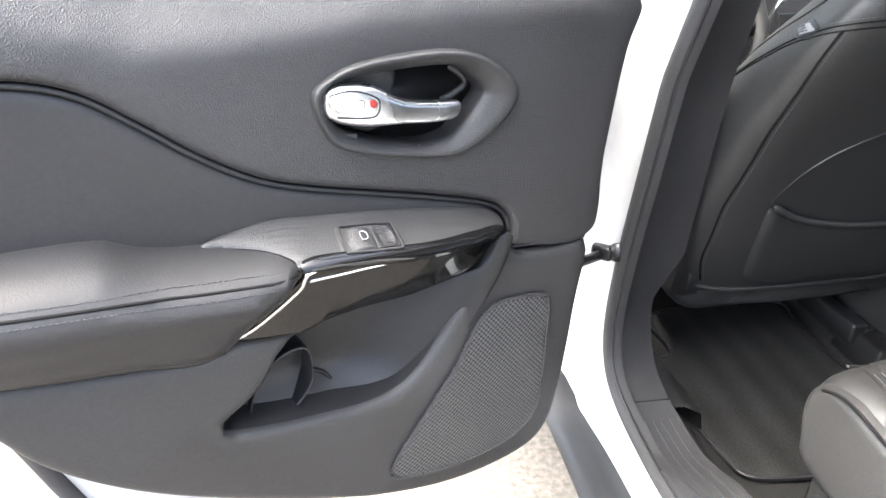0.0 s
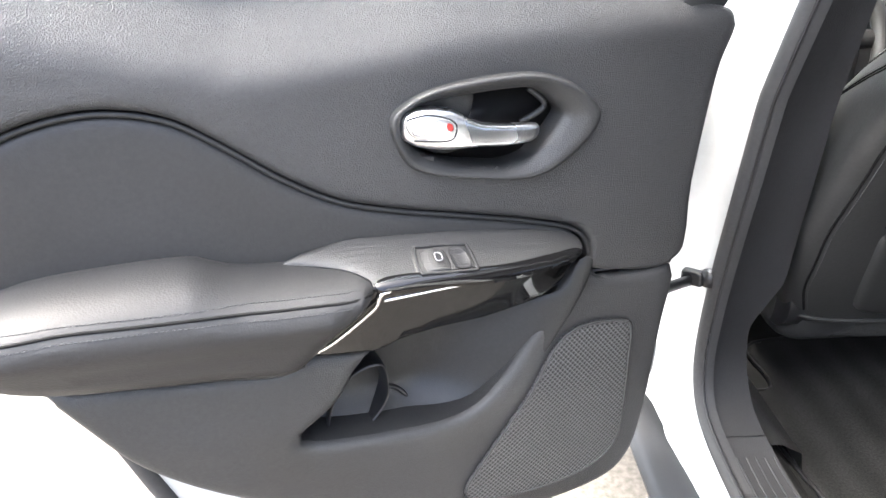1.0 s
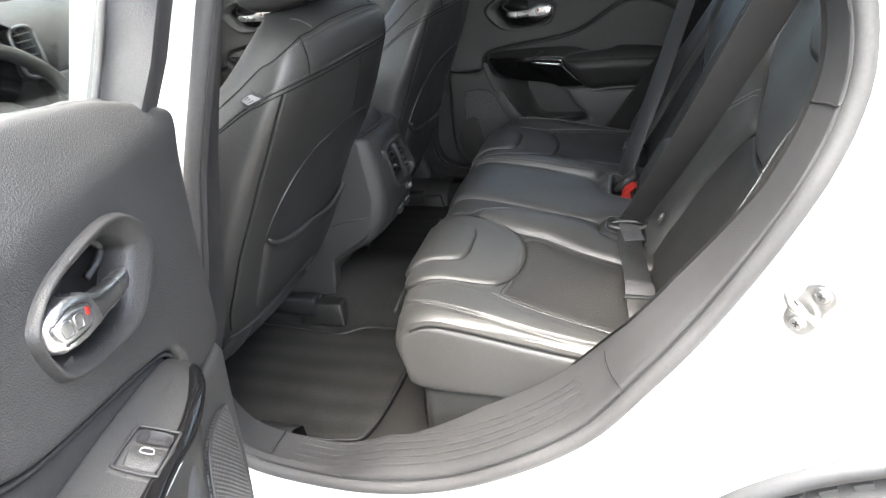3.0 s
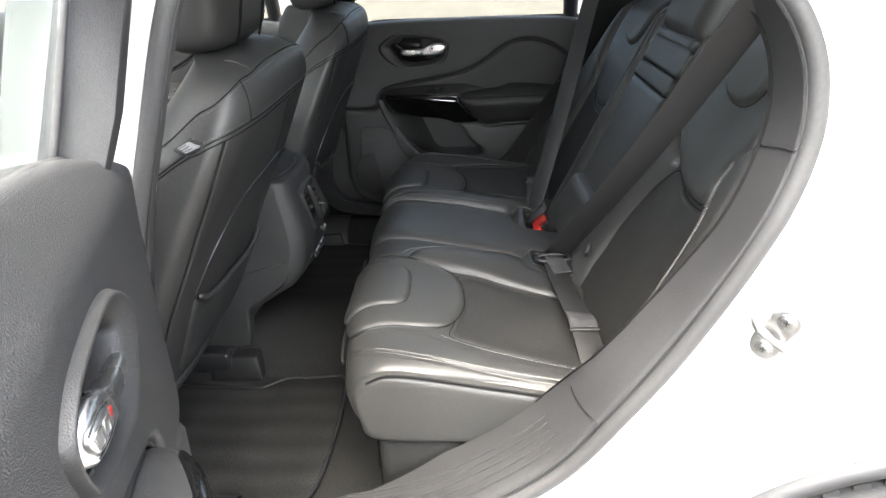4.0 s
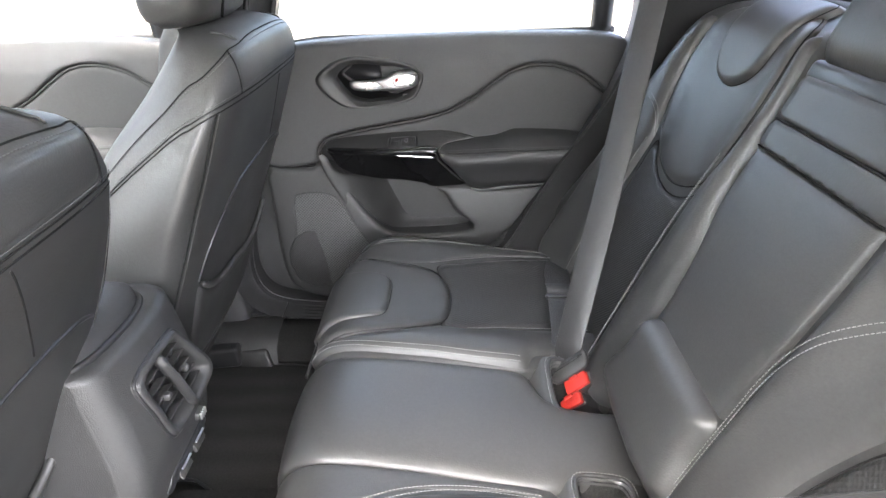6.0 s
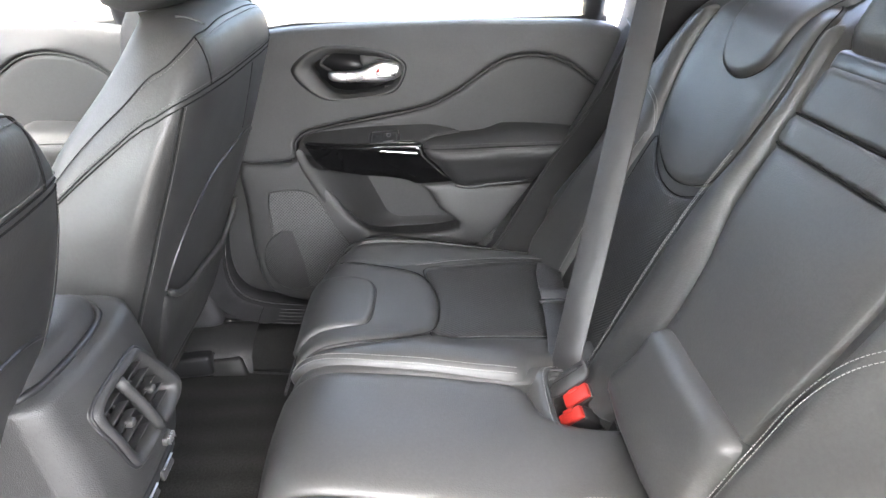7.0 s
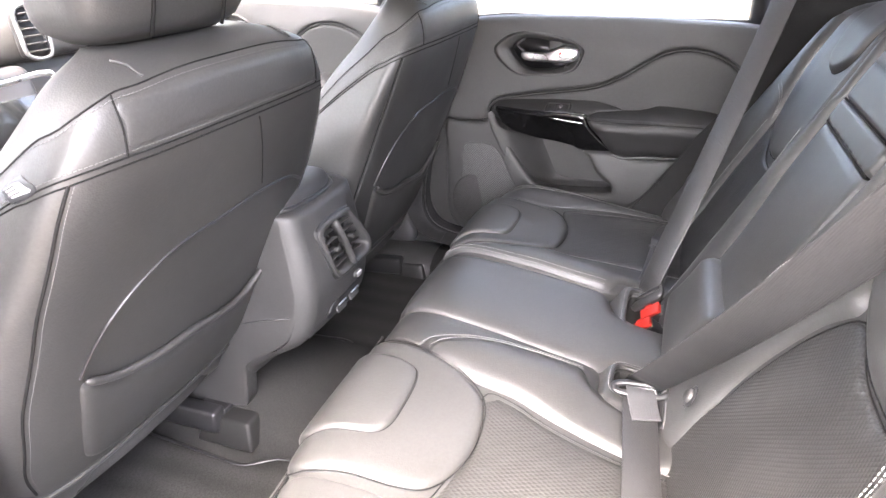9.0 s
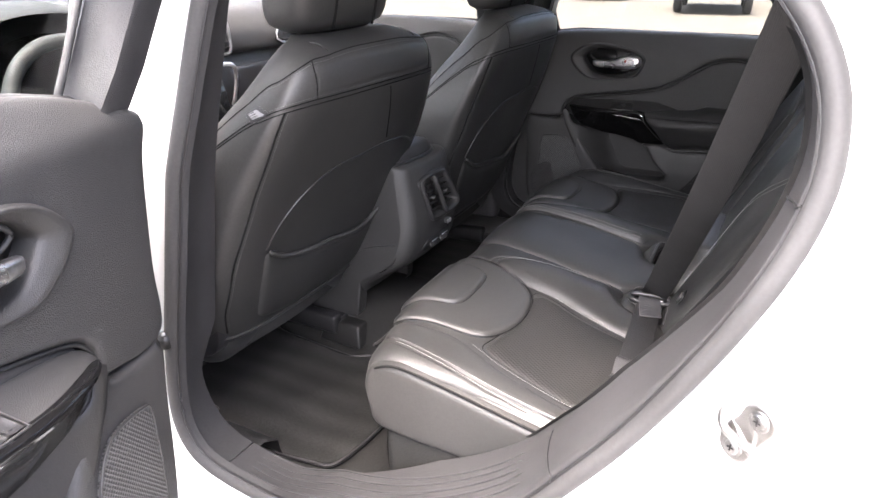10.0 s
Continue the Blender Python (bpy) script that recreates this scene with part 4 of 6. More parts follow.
def cushion_map(side):
    """Wraps (distance from the car's middle, way along the cushion, height) round the bench cushion."""
    def f(a, s, h):
        y, z, ny, nz = CUSHION(s)
        top = max(0.0, min(1.0, (.60 - s) / .2))
        z += top * (.020 * math.exp(-((a - .178) / .055) ** 2) * min(1.0, max(0.0, (s - .16) / .12)) + .012 * math.exp(-((a - .555) / .05) ** 2))
        y -= .028 * max(0.0, min(1.0, (a - .34) / .24)) ** 2 * max(0.0, min(1.0, (s - .36) / .2))
        edge, rad = .565, .045
        w = min(max(0.0, (a - edge) / rad), math.pi / 2)
        out = min(a, edge) + (rad + h) * math.sin(w)
        sink = rad - (rad + h) * math.cos(w) if w > 0 else -h
        return Vector((XC + side * out, y - ny * sink, z - nz * sink))
    return f


bench = empty("rear_seat", label="black leather rear bench seat with sculpted cushions and stitched seams", category="car seat")


def half_cushion(side):
    f = cushion_map(side)
    inn = .086 if side < 0 else .138
    up = lambda k: (lambda a, s, h: f(a, s, h + k))
    c = part("cushion", pad_mesh("cushion", [(.182, .0), (.184, .16), (.176, .22), (.155, .240), (inn + .010, .245), (inn, .30), (inn, .60), (inn + .012, .735), (.60, .735), (.630, .62), (.630, .0)], up(-.010), LEATHER, h=.006, r=.02, depth=.03, res=.03, smooth_n=3), bench, "black leather seat cushion")
    centre = [(.285, .0), (.288, .12), (.282, .20), (.265, .29), (.245, .35), (.252, .392), (.35, .380), (.43, .396), (.475, .40), (.500, .34), (.522, .27), (.540, .19), (.548, .10), (.55, 0)]
    nose = [(.195, .612), (.192, .55), (.210, .47), (.236, .415), (.272, .384), (.344, .375), (.40, .384), (.440, .406), (.456, .44), (.462, .50), (.470, .60), (.36, .622)]
    tab = [(.232, .620), (.234, .56), (.246, .505), (.268, .488), (.32, .484), (.37, .486), (.394, .503), (.404, .55), (.410, .612), (.33, .628)]
    part("centre_panel", pad_mesh("centre_panel", centre, up(-.012), PERF, h=.012, r=.02, depth=.02, res=.022, smooth_n=3), c, "perforated leather centre panel")
    part("front_pad", pad_mesh("front_pad", nose, up(-.010), LEATHER, h=.015, r=.014, depth=.02, res=.016, smooth_n=4), c)
    part("front_tab", pad_mesh("front_tab", tab, up(.003), LEATHER, h=.009, r=.010, depth=.012, res=.016, smooth_n=4), c)
    part("outer_bolster", pad_mesh("outer_bolster", [(.556, .0), (.554, .13), (.540, .24), (.515, .34), (.482, .42), (.470, .46), (.474, .52), (.482, .60), (.52, .595), (.545, .54), (.558, .46), (.570, .36), (.577, .27), (.579, .15), (.580, .0)], up(-.0125), LEATHER, h=.0096, r=.007, depth=.02, res=.014, smooth_n=4), c)
    roll = [(.276, .0), (.281, .12), (.274, .20), (.256, .29), (.240, .35), (.236, .41), (.220, .46), (.203, .497), (.186, .498), (.168, .484), (.148, .455), (.134, .42), (.123, .36), (.119, .30), (.127, .264), (.160, .250), (.184, .225), (.192, .15), (.192, .0)] if side < 0 else \
           [(.276, .0), (.281, .12), (.274, .20), (.256, .29), (.238, .35), (.236, .40), (.205, .465), (.184, .55), (.186, .612), (.158, .612), (.147, .50), (.142, .36), (.143, .262), (.165, .248), (.184, .225), (.192, .15), (.192, .0)]
    part("inner_bolster", pad_mesh("inner_bolster", roll, up(-.012), LEATHER, h=.019, r=.020, depth=.02, res=.016, smooth_n=4), c)
    if side < 0:
        strip = [(.098, .262), (.092, .32), (.086, .40), (.083, .50), (.086, .60), (.12, .612), (.185, .612), (.183, .55), (.196, .509), (.180, .508), (.160, .494), (.140, .464), (.126, .43), (.115, .37), (.111, .30), (.116, .262)]
        part("inner_strip", pad_mesh("inner_strip", strip, up(-.013), LEATHER, h=.011, r=.007, depth=.02, res=.014, smooth_n=3), c)
    part("side_roll", pad_mesh("side_roll", [(.583, .0), (.582, .15), (.580, .27), (.573, .36), (.562, .46), (.549, .545), (.530, .60), (.535, .64), (.56, .66), (.60, .64), (.612, .58), (.606, .50), (.598, .42), (.593, .32), (.592, .15), (.592, .0)], up(-.010), LEATHER, h=.0068, r=.009, depth=.02, res=.012, smooth_n=4), c)
    side_face = [(-.10, .610), (.06, .633), (.2, .658), (.32, .680), (.38, .686), (.420, .672), (.434, .634), (.426, .590), (.415, .560), (.36, .548), (.2, .545), (-.1, .53)]
    part("side_face", pad_mesh("side_face", side_face, lambda y, z, h: Vector((XC + side * (.590 + h), y, z)), LEATHER, h=.017, r=.012, depth=.03, res=.016, smooth_n=4), c)
    part("front_face", pad_mesh("front_face", [(.130, .620), (.36, .632), (.525, .625), (.585, .628), (.622, .655), (.618, .70), (.57, .725), (.36, .728), (.135, .725)], up(-.012), LEATHER, h=.012, r=.02, depth=.02, res=.018, smooth_n=4), c)
    # dark tubes along the pad outlines put crease shade into colour
    for loop, k, rad in ((centre, -.0040, .0011), (nose, .0002, .0009), (tab, .0048, .0008)):
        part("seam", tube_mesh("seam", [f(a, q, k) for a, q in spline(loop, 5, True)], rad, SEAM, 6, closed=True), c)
    inner_rows = (([(.112, .27), (.107, .34), (.112, .39), (.124, .435), (.142, .470), (.164, .498), (.186, .512)], .0), ([(.122, .28), (.119, .34), (.124, .385), (.136, .425), (.152, .458), (.171, .482), (.192, .496)], .003)) if side < 0 else (([(.146, .27), (.145, .36), (.151, .50), (.164, .60)], .005), ([(.154, .27), (.153, .36), (.159, .50), (.172, .60)], .007))
    for line, off in (([(.5775, .02), (.577, .15), (.574, .27), (.567, .36), (.555, .46), (.541, .545)], -.0010), ([(.5855, .02), (.5845, .15), (.5825, .27), (.5755, .36), (.5645, .46), (.5515, .545)], -.0012),
                      *inner_rows, ([(.551, .02), (.549, .13), (.535, .24), (.510, .34), (.478, .42)], .0), ([(.279, .05), (.284, .12), (.277, .20), (.259, .29), (.241, .35)], .002)):
        pts = [f(a, s, off) for a, s in spline(line, 8)]
        part("stitching", stitch_mesh("stitching", pts), c)
    pipe = [Vector((XC + side * .6045, y, z)) for y, z in spline([(-.05, .6195), (.06, .6345), (.2, .6595), (.32, .6815), (.375, .6855), (.408, .672)], 6)]
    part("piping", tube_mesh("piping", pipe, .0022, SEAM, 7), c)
    fw = [f(a, s, .006) for a, s in spline([(.135, .612), (.19, .618), (.36, .632), (.48, .626), (.53, .612)], 6)]
    part("front_welt", tube_mesh("front_welt", fw, .0022, LEATHER, 7), c)


half_cushion(-1)
half_cushion(1)
f = cushion_map(1)
mid = part("middle_cushion", pad_mesh("middle_cushion", [(-.066, .0), (-.066, .16), (-.074, .225), (-.092, .246), (-.094, .29), (-.088, .36), (-.083, .45), (-.081, .55), (-.083, .62), (-.086, .735), (.125, .735), (.132, .62), (.138, .55), (.138, .4), (.134, .27), (.10, .246), (.078, .225), (.068, .16), (.070, .0)], lambda a, s, h: f(a, s, h - .012), LEATHER, h=.014, r=.025, depth=.03, res=.022, crown=.006, smooth_n=3), bench)
part("base", box_mesh("base", (1.20, .46, .20), CARPET, r=.02, at=(XC, .17, .46)), bench, "carpet-covered seat base")
part("lower_trim", loft_mesh("lower_trim", [[Vector((XC + x, y, z)) for y, z in ((.40, .55), (.405, .50), (.40, .44), (.385, .38), (.36, .36))] for x in np.linspace(-.585, .585, 12)], CARPET, closed=False), bench)

# buckle wells sewn into the cushion: padded rim, dark walls
for side, wa, ws, ha, hs in ((-1, .110, .188, .043, .036), (1, .112, .178, .064, .046)):
    fw = cushion_map(side)
    turn = np.linspace(0, 2 * math.pi, 48, endpoint=False)
    shape = [(math.copysign(abs(math.cos(t)) ** .45, math.cos(t)), math.copysign(abs(math.sin(t)) ** .45, math.sin(t))) for t in turn]
    at = lambda k, h: [fw(wa + ha * k * p, ws + hs * k * q, h) for p, q in shape]
    skirt = [fw(float(np.clip(wa + .5 * p, .058, .202)), float(np.clip(ws + .5 * q, .0, .262)), -.035) for p, q in shape]
    mids = [fw(float(np.clip(wa + ha * 1.35 * p, .06, .20)), ws + hs * 1.3 * q, -.007) for p, q in shape]
    well = part("buckle_well", loft_mesh("buckle_well", [skirt, mids, at(1.10, -.0005), at(1.0, -.002), at(.95, -.012)], LEATHER, cap=False), bench, "padded leather slot round the buckle")
    part("rim", tube_mesh("rim", at(1.03, .0005), .0030, VINYL, 8, closed=True), well)
    part("lining", loft_mesh("lining", [at(.97, -.006), at(.94, -.03), at(.90, -.075), at(.05, -.08)], CARPET, cap=False), well)
    part("stitching", stitch_mesh("stitching", [tuple(v) for v in at(1.14, .0012)]), well)

# backrest: a leaning plane with padded panels
B0, BD = Vector((0, -.03, .75)), Vector((0, -.437, .8995))
BN = Vector((0, .8995, .437))


def back_map(side):
    def g(a, s, h):
        fall = max(0, s - .40)
        bow = .020 * math.exp(-((a - .16) / .05) ** 2) + (.022 if side < 0 else .035) * max(0, (a - .44) / .14) ** 1.5
        p = B0 + BD * (s - fall * fall * 1.2) + BN * (h + bow - 5.0 * fall * fall)
        return Vector((XC + side * a, p.y, p.z))
    return g


back = bench


def half_back(side):
    g = back_map(side)
    up = lambda k: (lambda a, s, h: g(a, s, h + k))
    near = side < 0
    b = part("backrest", pad_mesh("backrest", [(.10, -.16), (.10, .10), (.125, .25), (.13, .46), (.20, .50), (.46, .49), (.55, .42), (.585 + (.05 if near else 0), .30), (.61 + (.045 if near else 0), .10), (.615, -.16)], up(-.03), LEATHER, h=.012, r=.03, depth=.08, res=.03, smooth_n=3), back)
    insert = [(.240, -.15), (.241, .0), (.253, .07), (.285, .150), (.335, .204), (.40, .186), (.45, .183), (.500, .190), (.528, .205), (.553, .17), (.551, .06), (.546, -.15)] if near else [(.215, -.15), (.225, .0), (.225, .12), (.215, .19), (.24, .172), (.30, .150), (.37, .150), (.43, .172), (.465, .195), (.470, .10), (.475, 0), (.47, -.15)]
    part("centre_panel", pad_mesh("centre_panel", insert, up(-.022), PERF, h=.009, r=.008, depth=.02, res=.022, smooth_n=3), b, "perforated leather back panel")
    yoke = [(.19, .44), (.188, .36), (.205, .30), (.26, .260), (.33, .216), (.40, .194), (.45, .191), (.497, .198), (.518, .214), (.513, .245), (.525, .278), (.556, .310), (.55, .38), (.51, .45), (.40, .475), (.27, .475)] if near else [(.19, .44), (.175, .36), (.180, .28), (.205, .215), (.26, .180), (.33, .165), (.40, .178), (.455, .212), (.485, .275), (.495, .36), (.475, .44), (.40, .475), (.27, .475)]
    part("shoulder_panel", pad_mesh("shoulder_panel", yoke, up(-.016), LEATHER, h=.013, r=.016, depth=.02, res=.02, smooth_n=4), b)
    tab = [(.30, .490), (.31, .42), (.335, .372), (.38, .349), (.43, .347), (.465, .360), (.486, .385), (.495, .44), (.490, .485), (.40, .50)] if near else [(.235, .490), (.238, .42), (.252, .365), (.30, .335), (.36, .340), (.395, .375), (.408, .43), (.412, .485), (.33, .50)]
    part("head_tab", pad_mesh("head_tab", tab, up(-.004), LEATHER, h=.012, r=.013, depth=.012, res=.018, smooth_n=4), b)
    inner = [(.142, -.14), (.142, .0), (.150, .11), (.158, .20), (.162, .28), (.166, .42), (.180, .43), (.180, .34), (.195, .295), (.255, .252), (.318, .212), (.276, .155), (.245, .075), (.233, 0), (.232, -.14)] if near else [(.098, -.14), (.096, .0), (.103, .06), (.110, .13), (.134, .20), (.138, .28), (.150, .42), (.172, .43), (.165, .34), (.175, .26), (.205, .185), (.215, .10), (.213, 0), (.200, -.14)]
    part("inner_bolster", pad_mesh("inner_bolster", inner, up(-.022), LEATHER, h=.019, r=.022, depth=.02, res=.016, smooth_n=4), b)
    wing = [(.557, -.14), (.563, .0), (.569, .08), (.566, .17), (.536, .222), (.529, .25), (.539, .285), (.566, .318), (.602, .312), (.630, .27), (.640, .20), (.643, .10), (.643, 0), (.64, -.14)] if near else [(.485, -.14), (.490, .0), (.485, .12), (.480, .20), (.498, .265), (.508, .34), (.50, .42), (.535, .40), (.558, .30), (.585, .12), (.60, 0), (.605, -.14)]
    part("outer_bolster", pad_mesh("outer_bolster", wing, up(-.022), LEATHER, h=.021, r=.020, depth=.02, res=.014, smooth_n=4), b)
    if near:
        part("side_pad", pad_mesh("side_pad", [(.651, .02), (.652, .08), (.650, .20), (.641, .28), (.648, .305), (.662, .27), (.670, .15), (.664, .02)], up(-.028), LEATHER, h=.018, r=.014, depth=.02, res=.014, smooth_n=4), b)
        # near-black tube paints the shade inside the slot beside the bolster
        part("slot", tube_mesh("slot", [g(a, q, -.010) for a, q in spline([(.646, .0), (.648, .08), (.646, .18), (.637, .27)], 6)], .004, SEAM, 8), b)
    # dark tubes round each back panel, painted shade for the creases
    for loop, k, rad in ((insert, -.0160, .0010), (yoke, -.0114, .0009), (tab, -.0026, .0008)):
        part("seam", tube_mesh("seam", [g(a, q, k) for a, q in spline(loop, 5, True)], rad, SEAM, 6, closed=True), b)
    rows = ([(.151, -.10), (.151, 0), (.153, .06), (.156, .115), (.172, .170), (.202, .214), (.236, .246), (.262, .258)], [(.157, -.10), (.157, 0), (.159, .06), (.162, .112), (.178, .165), (.207, .207), (.240, .238), (.266, .248)], [(.560, -.12), (.566, 0), (.572, .08), (.569, .168), (.539, .223), (.532, .25), (.541, .282)], [(.567, -.12), (.573, 0), (.579, .08), (.575, .174), (.546, .228), (.539, .25), (.547, .278)]) if near else ([(.205, -.12), (.216, 0), (.219, .10), (.208, .185), (.18, .255)], [(.199, -.12), (.209, 0), (.211, .10), (.200, .18), (.174, .25)], [(.482, -.12), (.487, 0), (.481, .12), (.474, .195)], [(.455, .212), (.49, .245), (.53, .262)], [(.455, .204), (.49, .237), (.53, .254)])
    for line in rows:
        part("stitching", stitch_mesh("stitching", [g(a, s, -.001) for a, s in spline(line, 8)]), b)


half_back(-1)
half_back(1)
g0 = back_map(1)
gc = lambda k: (lambda a, s, h: (lambda p: Vector((p.x, p.y, p.z)))(g0(0, s, h + k) + Vector((a, 0, 0))))
arm = part("centre_armrest", pad_mesh("centre_armrest", [(-.124, -.03), (-.130, .05), (-.138, .12), (-.146, .20), (-.148, .286), (-.140, .2885), (.115, .2885), (.122, .286), (.122, .20), (.101, .13), (.092, .06), (.084, -.03), (0, -.045)], gc(-.012), LEATHER, h=.020, r=.005, depth=.05, res=.018, crown=.004, smooth_n=2), back, "folded-up black leather centre armrest")
part("pull_band", pad_mesh("pull_band", [(-.150, .2885), (-.150, .3268), (.124, .3268), (.124, .2885)], gc(-.011), LEATHER, h=.0215, r=.0025, depth=.03, res=.012, round_it=False), arm)
part("upper_pad", pad_mesh("upper_pad", [(-.149, .328), (-.149, .388), (.123, .388), (.123, .328)], gc(-.012), LEATHER, h=.0215, r=.0025, depth=.04, res=.014, round_it=False), arm)
for s in (.289, .327):
    part("seam", tube_mesh("seam", [gc(0)(a, s, .0085) for a in np.linspace(-.147, .121, 12)], .0014, SEAM, 6), arm)
part("hinge_cover", pad_mesh("hinge_cover", [(-.141, -.09), (-.143, -.02), (-.141, .026), (-.132, .036), (-.06, .037), (.04, .037), (.072, .035), (.082, .026), (.086, -.02), (.090, -.09)], gc(.012), LEATHER, h=.024, r=.024, depth=.06, res=.014, smooth_n=3), back, "padded cover over the armrest hinge")
# solid black block paints the shade of the gap below the backrest
part("lower_gap_shade", box_mesh("lower_gap_shade", (1.22, .05, .10), BLACK, r=.01, at=(XC, -.075, .66)), back)
head = empty("headrest")
head.parent = back
tagged(head, label="low black centre headrest")
part("cushion", box_mesh("cushion", (.27, .10, .15), LEATHER, r=.045, seg=6, at=tuple(gc(0)(0, .475, .0)), turn=Euler((radians(24), 0, 0)).to_matrix()), head)
# black block stands in for the shade under the headrest
part("base_gap_shade", box_mesh("base_gap_shade", (.25, .08, .03), BLACK, r=.01, at=tuple(gc(0)(0, .395, -.03)), turn=Euler((radians(24), 0, 0)).to_matrix()), head)
part("back_shell", box_mesh("back_shell", (1.2, .05, .60), TRIM, r=.02, at=(XC, -.255, .88), turn=Euler((radians(25), 0, 0)).to_matrix()), back)

# ---- front seats ----
def front_seat(m, with_tag):
    """A front seat with its back toward the rear bench."""
    seat = empty("front_seat", m, label="black leather front seat with map pocket and headrest", category="car seat")
    # stations up the back: height, rear face, half width, thickness
    zs = [.50, .56, .65, .78, .92, 1.02, 1.08, 1.13, 1.155, 1.165]
    yr = [.83, .80, .755, .698, .632, .582, .552, .548, .565, .60]
    hw = [.200, .232, .265, .290, .288, .262, .236, .206, .174, .120]
    th = [.14, .18, .22, .24, .235, .20, .165, .125, .09, .05]
    soft = np.linspace(.5, 1.165, 80)
    table = []
    for row in (yr, hw, th):
        v = np.interp(soft, zs, row)
        for _ in range(3):
            v[1:-1] = (v[:-2] + 2 * v[1:-1] + v[2:]) / 4
        table.append(v)

    def skin(q, z, h=0.0):
        """The seat back's surface; q: degrees round it, 180 the left flank, 270 the rear, 360 the right flank."""
        def at(q, z):
            an = radians(q)
            y0, w, t = (float(np.interp(z, soft, v)) for v in table)
            cx, cy = math.copysign(abs(math.cos(an)) ** .45, math.cos(an)), math.copysign(abs(math.sin(an)) ** .7, math.sin(an))
            if cx > 0:
                w += .034 * math.exp(-((z - .90) / .15) ** 2)
            return Vector((w * cx, y0 + .055 + (.055 * cy if cy < 0 else (t - .055) * cy), z))
        p = at(q, z)
        if h:
            n = (at(q + 2, z) - at(q - 2, z)).cross(at(q, min(z + .006, 1.164)) - at(q, z - .006))
            p = p + n.normalized() * h
        return p

    rings = [[skin(q, z) for q in np.r_[np.arange(0, 170, 10), np.arange(170, 370, 4)] if q < 360] for z in np.r_[np.linspace(.568, 1.10, 30), np.linspace(1.11, 1.165, 10)]]
    shell = part("backrest", loft_mesh("backrest", rings, LEATHER), seat, "black leather seat back")
    run = lambda line, h, n=8: [skin(q, z, h) for q, z in spline(line, n)]
    both = lambda line: (line, [(540 - q, z) for q, z in line])
    pad = lambda nm, line, off, mat, h, r, lab="", sn=4: part(nm, pad_mesh(nm, [((q - 270) / 300, z) for q, z in line], lambda a, z, k: skin(270 + a * 300, z, k + off), mat, h=h, r=r, depth=.006, res=.018, smooth_n=sn), shell, lab)
    # double shoulder seam, upper seam, short joins, piping down both edges
    shoulder = [(150, .960), (162, .997), (171, 1.024), (177, 1.044), (183, 1.057), (201, 1.067), (235, 1.075), (270, 1.076)]
    shoulder += [(540 - q, z) for q, z in shoulder[-2::-1]]
    upper = [(143, .985), (151, 1.018), (157, 1.042), (164, 1.064), (180, 1.105), (214, 1.133), (236, 1.139), (270, 1.146)]
    upper += [(540 - q, z) for q, z in upper[-2::-1]]
    for dz in (0, -.008):
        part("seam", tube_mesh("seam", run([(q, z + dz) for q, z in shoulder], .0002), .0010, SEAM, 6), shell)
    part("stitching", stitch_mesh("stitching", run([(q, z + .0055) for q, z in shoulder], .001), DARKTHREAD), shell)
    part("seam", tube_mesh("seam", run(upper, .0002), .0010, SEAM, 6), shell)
    part("stitching", stitch_mesh("stitching", run([(q, z - .006) for q, z in upper], .001), DARKTHREAD), shell)
    pad("shoulder_panel", [(239, 1.081), (270, 1.083), (301, 1.081), (309, 1.106), (322, 1.130), (300, 1.135), (270, 1.140), (240, 1.134), (220, 1.130), (231, 1.106)], -.002, LEATHER, .003, .010)
    for line in both([(218, 1.134), (229, 1.107), (237, 1.076)]):
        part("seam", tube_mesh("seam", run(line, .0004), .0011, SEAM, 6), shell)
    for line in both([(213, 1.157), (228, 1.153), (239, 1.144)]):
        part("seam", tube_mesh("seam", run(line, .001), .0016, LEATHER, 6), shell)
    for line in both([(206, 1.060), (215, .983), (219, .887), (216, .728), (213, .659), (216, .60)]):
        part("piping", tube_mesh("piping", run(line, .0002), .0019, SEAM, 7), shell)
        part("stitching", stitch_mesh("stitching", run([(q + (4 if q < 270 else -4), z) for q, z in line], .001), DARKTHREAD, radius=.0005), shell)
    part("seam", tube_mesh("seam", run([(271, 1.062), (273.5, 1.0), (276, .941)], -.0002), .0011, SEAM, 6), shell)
    # map pocket: sunken upper part under a curved seam, padded lip, full front below it
    arc = [(246, .79), (248, .817), (252, .849), (258, .880), (264, .903), (269, .920), (275, .929), (290, .922), (306, .900)]
    lip_line = [(247, .788), (257, .762), (268, .738), (273, .720), (282, .715), (293, .732), (304, .77)]
    pad("map_pocket", arc + lip_line[::-1][:-1], -.0045, VINYL, .004, .012, "dark elastic map pocket", 3)
    part("pocket_edge", tube_mesh("pocket_edge", run(arc, .001), .0024, BLACK, 6), shell)
    pad("pocket_front", [(q, z - .008) for q, z in lip_line] + [(312, .66), (306, .61), (292, .588), (278, .586), (265, .588), (250, .61), (248, .65), (247, .72)], -.002, LEATHER, .010, .016, "black leather map pocket front", 3)
    part("pocket_lip", tube_mesh("pocket_lip", run(lip_line, .007), [.002, .004] + [.0062] * 45 + [.004, .002], LEATHER, 8, flat=.9), shell)
    part("lower_piping", tube_mesh("lower_piping", run([(205, .590), (222, .582), (245, .577), (265, .575), (285, .575), (305, .577), (325, .584)], .002), .0042, LEATHER, 7), shell)
    # cushion and base
    part("seat_cushion", box_mesh("seat_cushion", (.50, .50, .15), LEATHER, r=.06, seg=5, at=(0, 1.06, .60), turn=Euler((radians(8), 0, 0)).to_matrix()), seat)
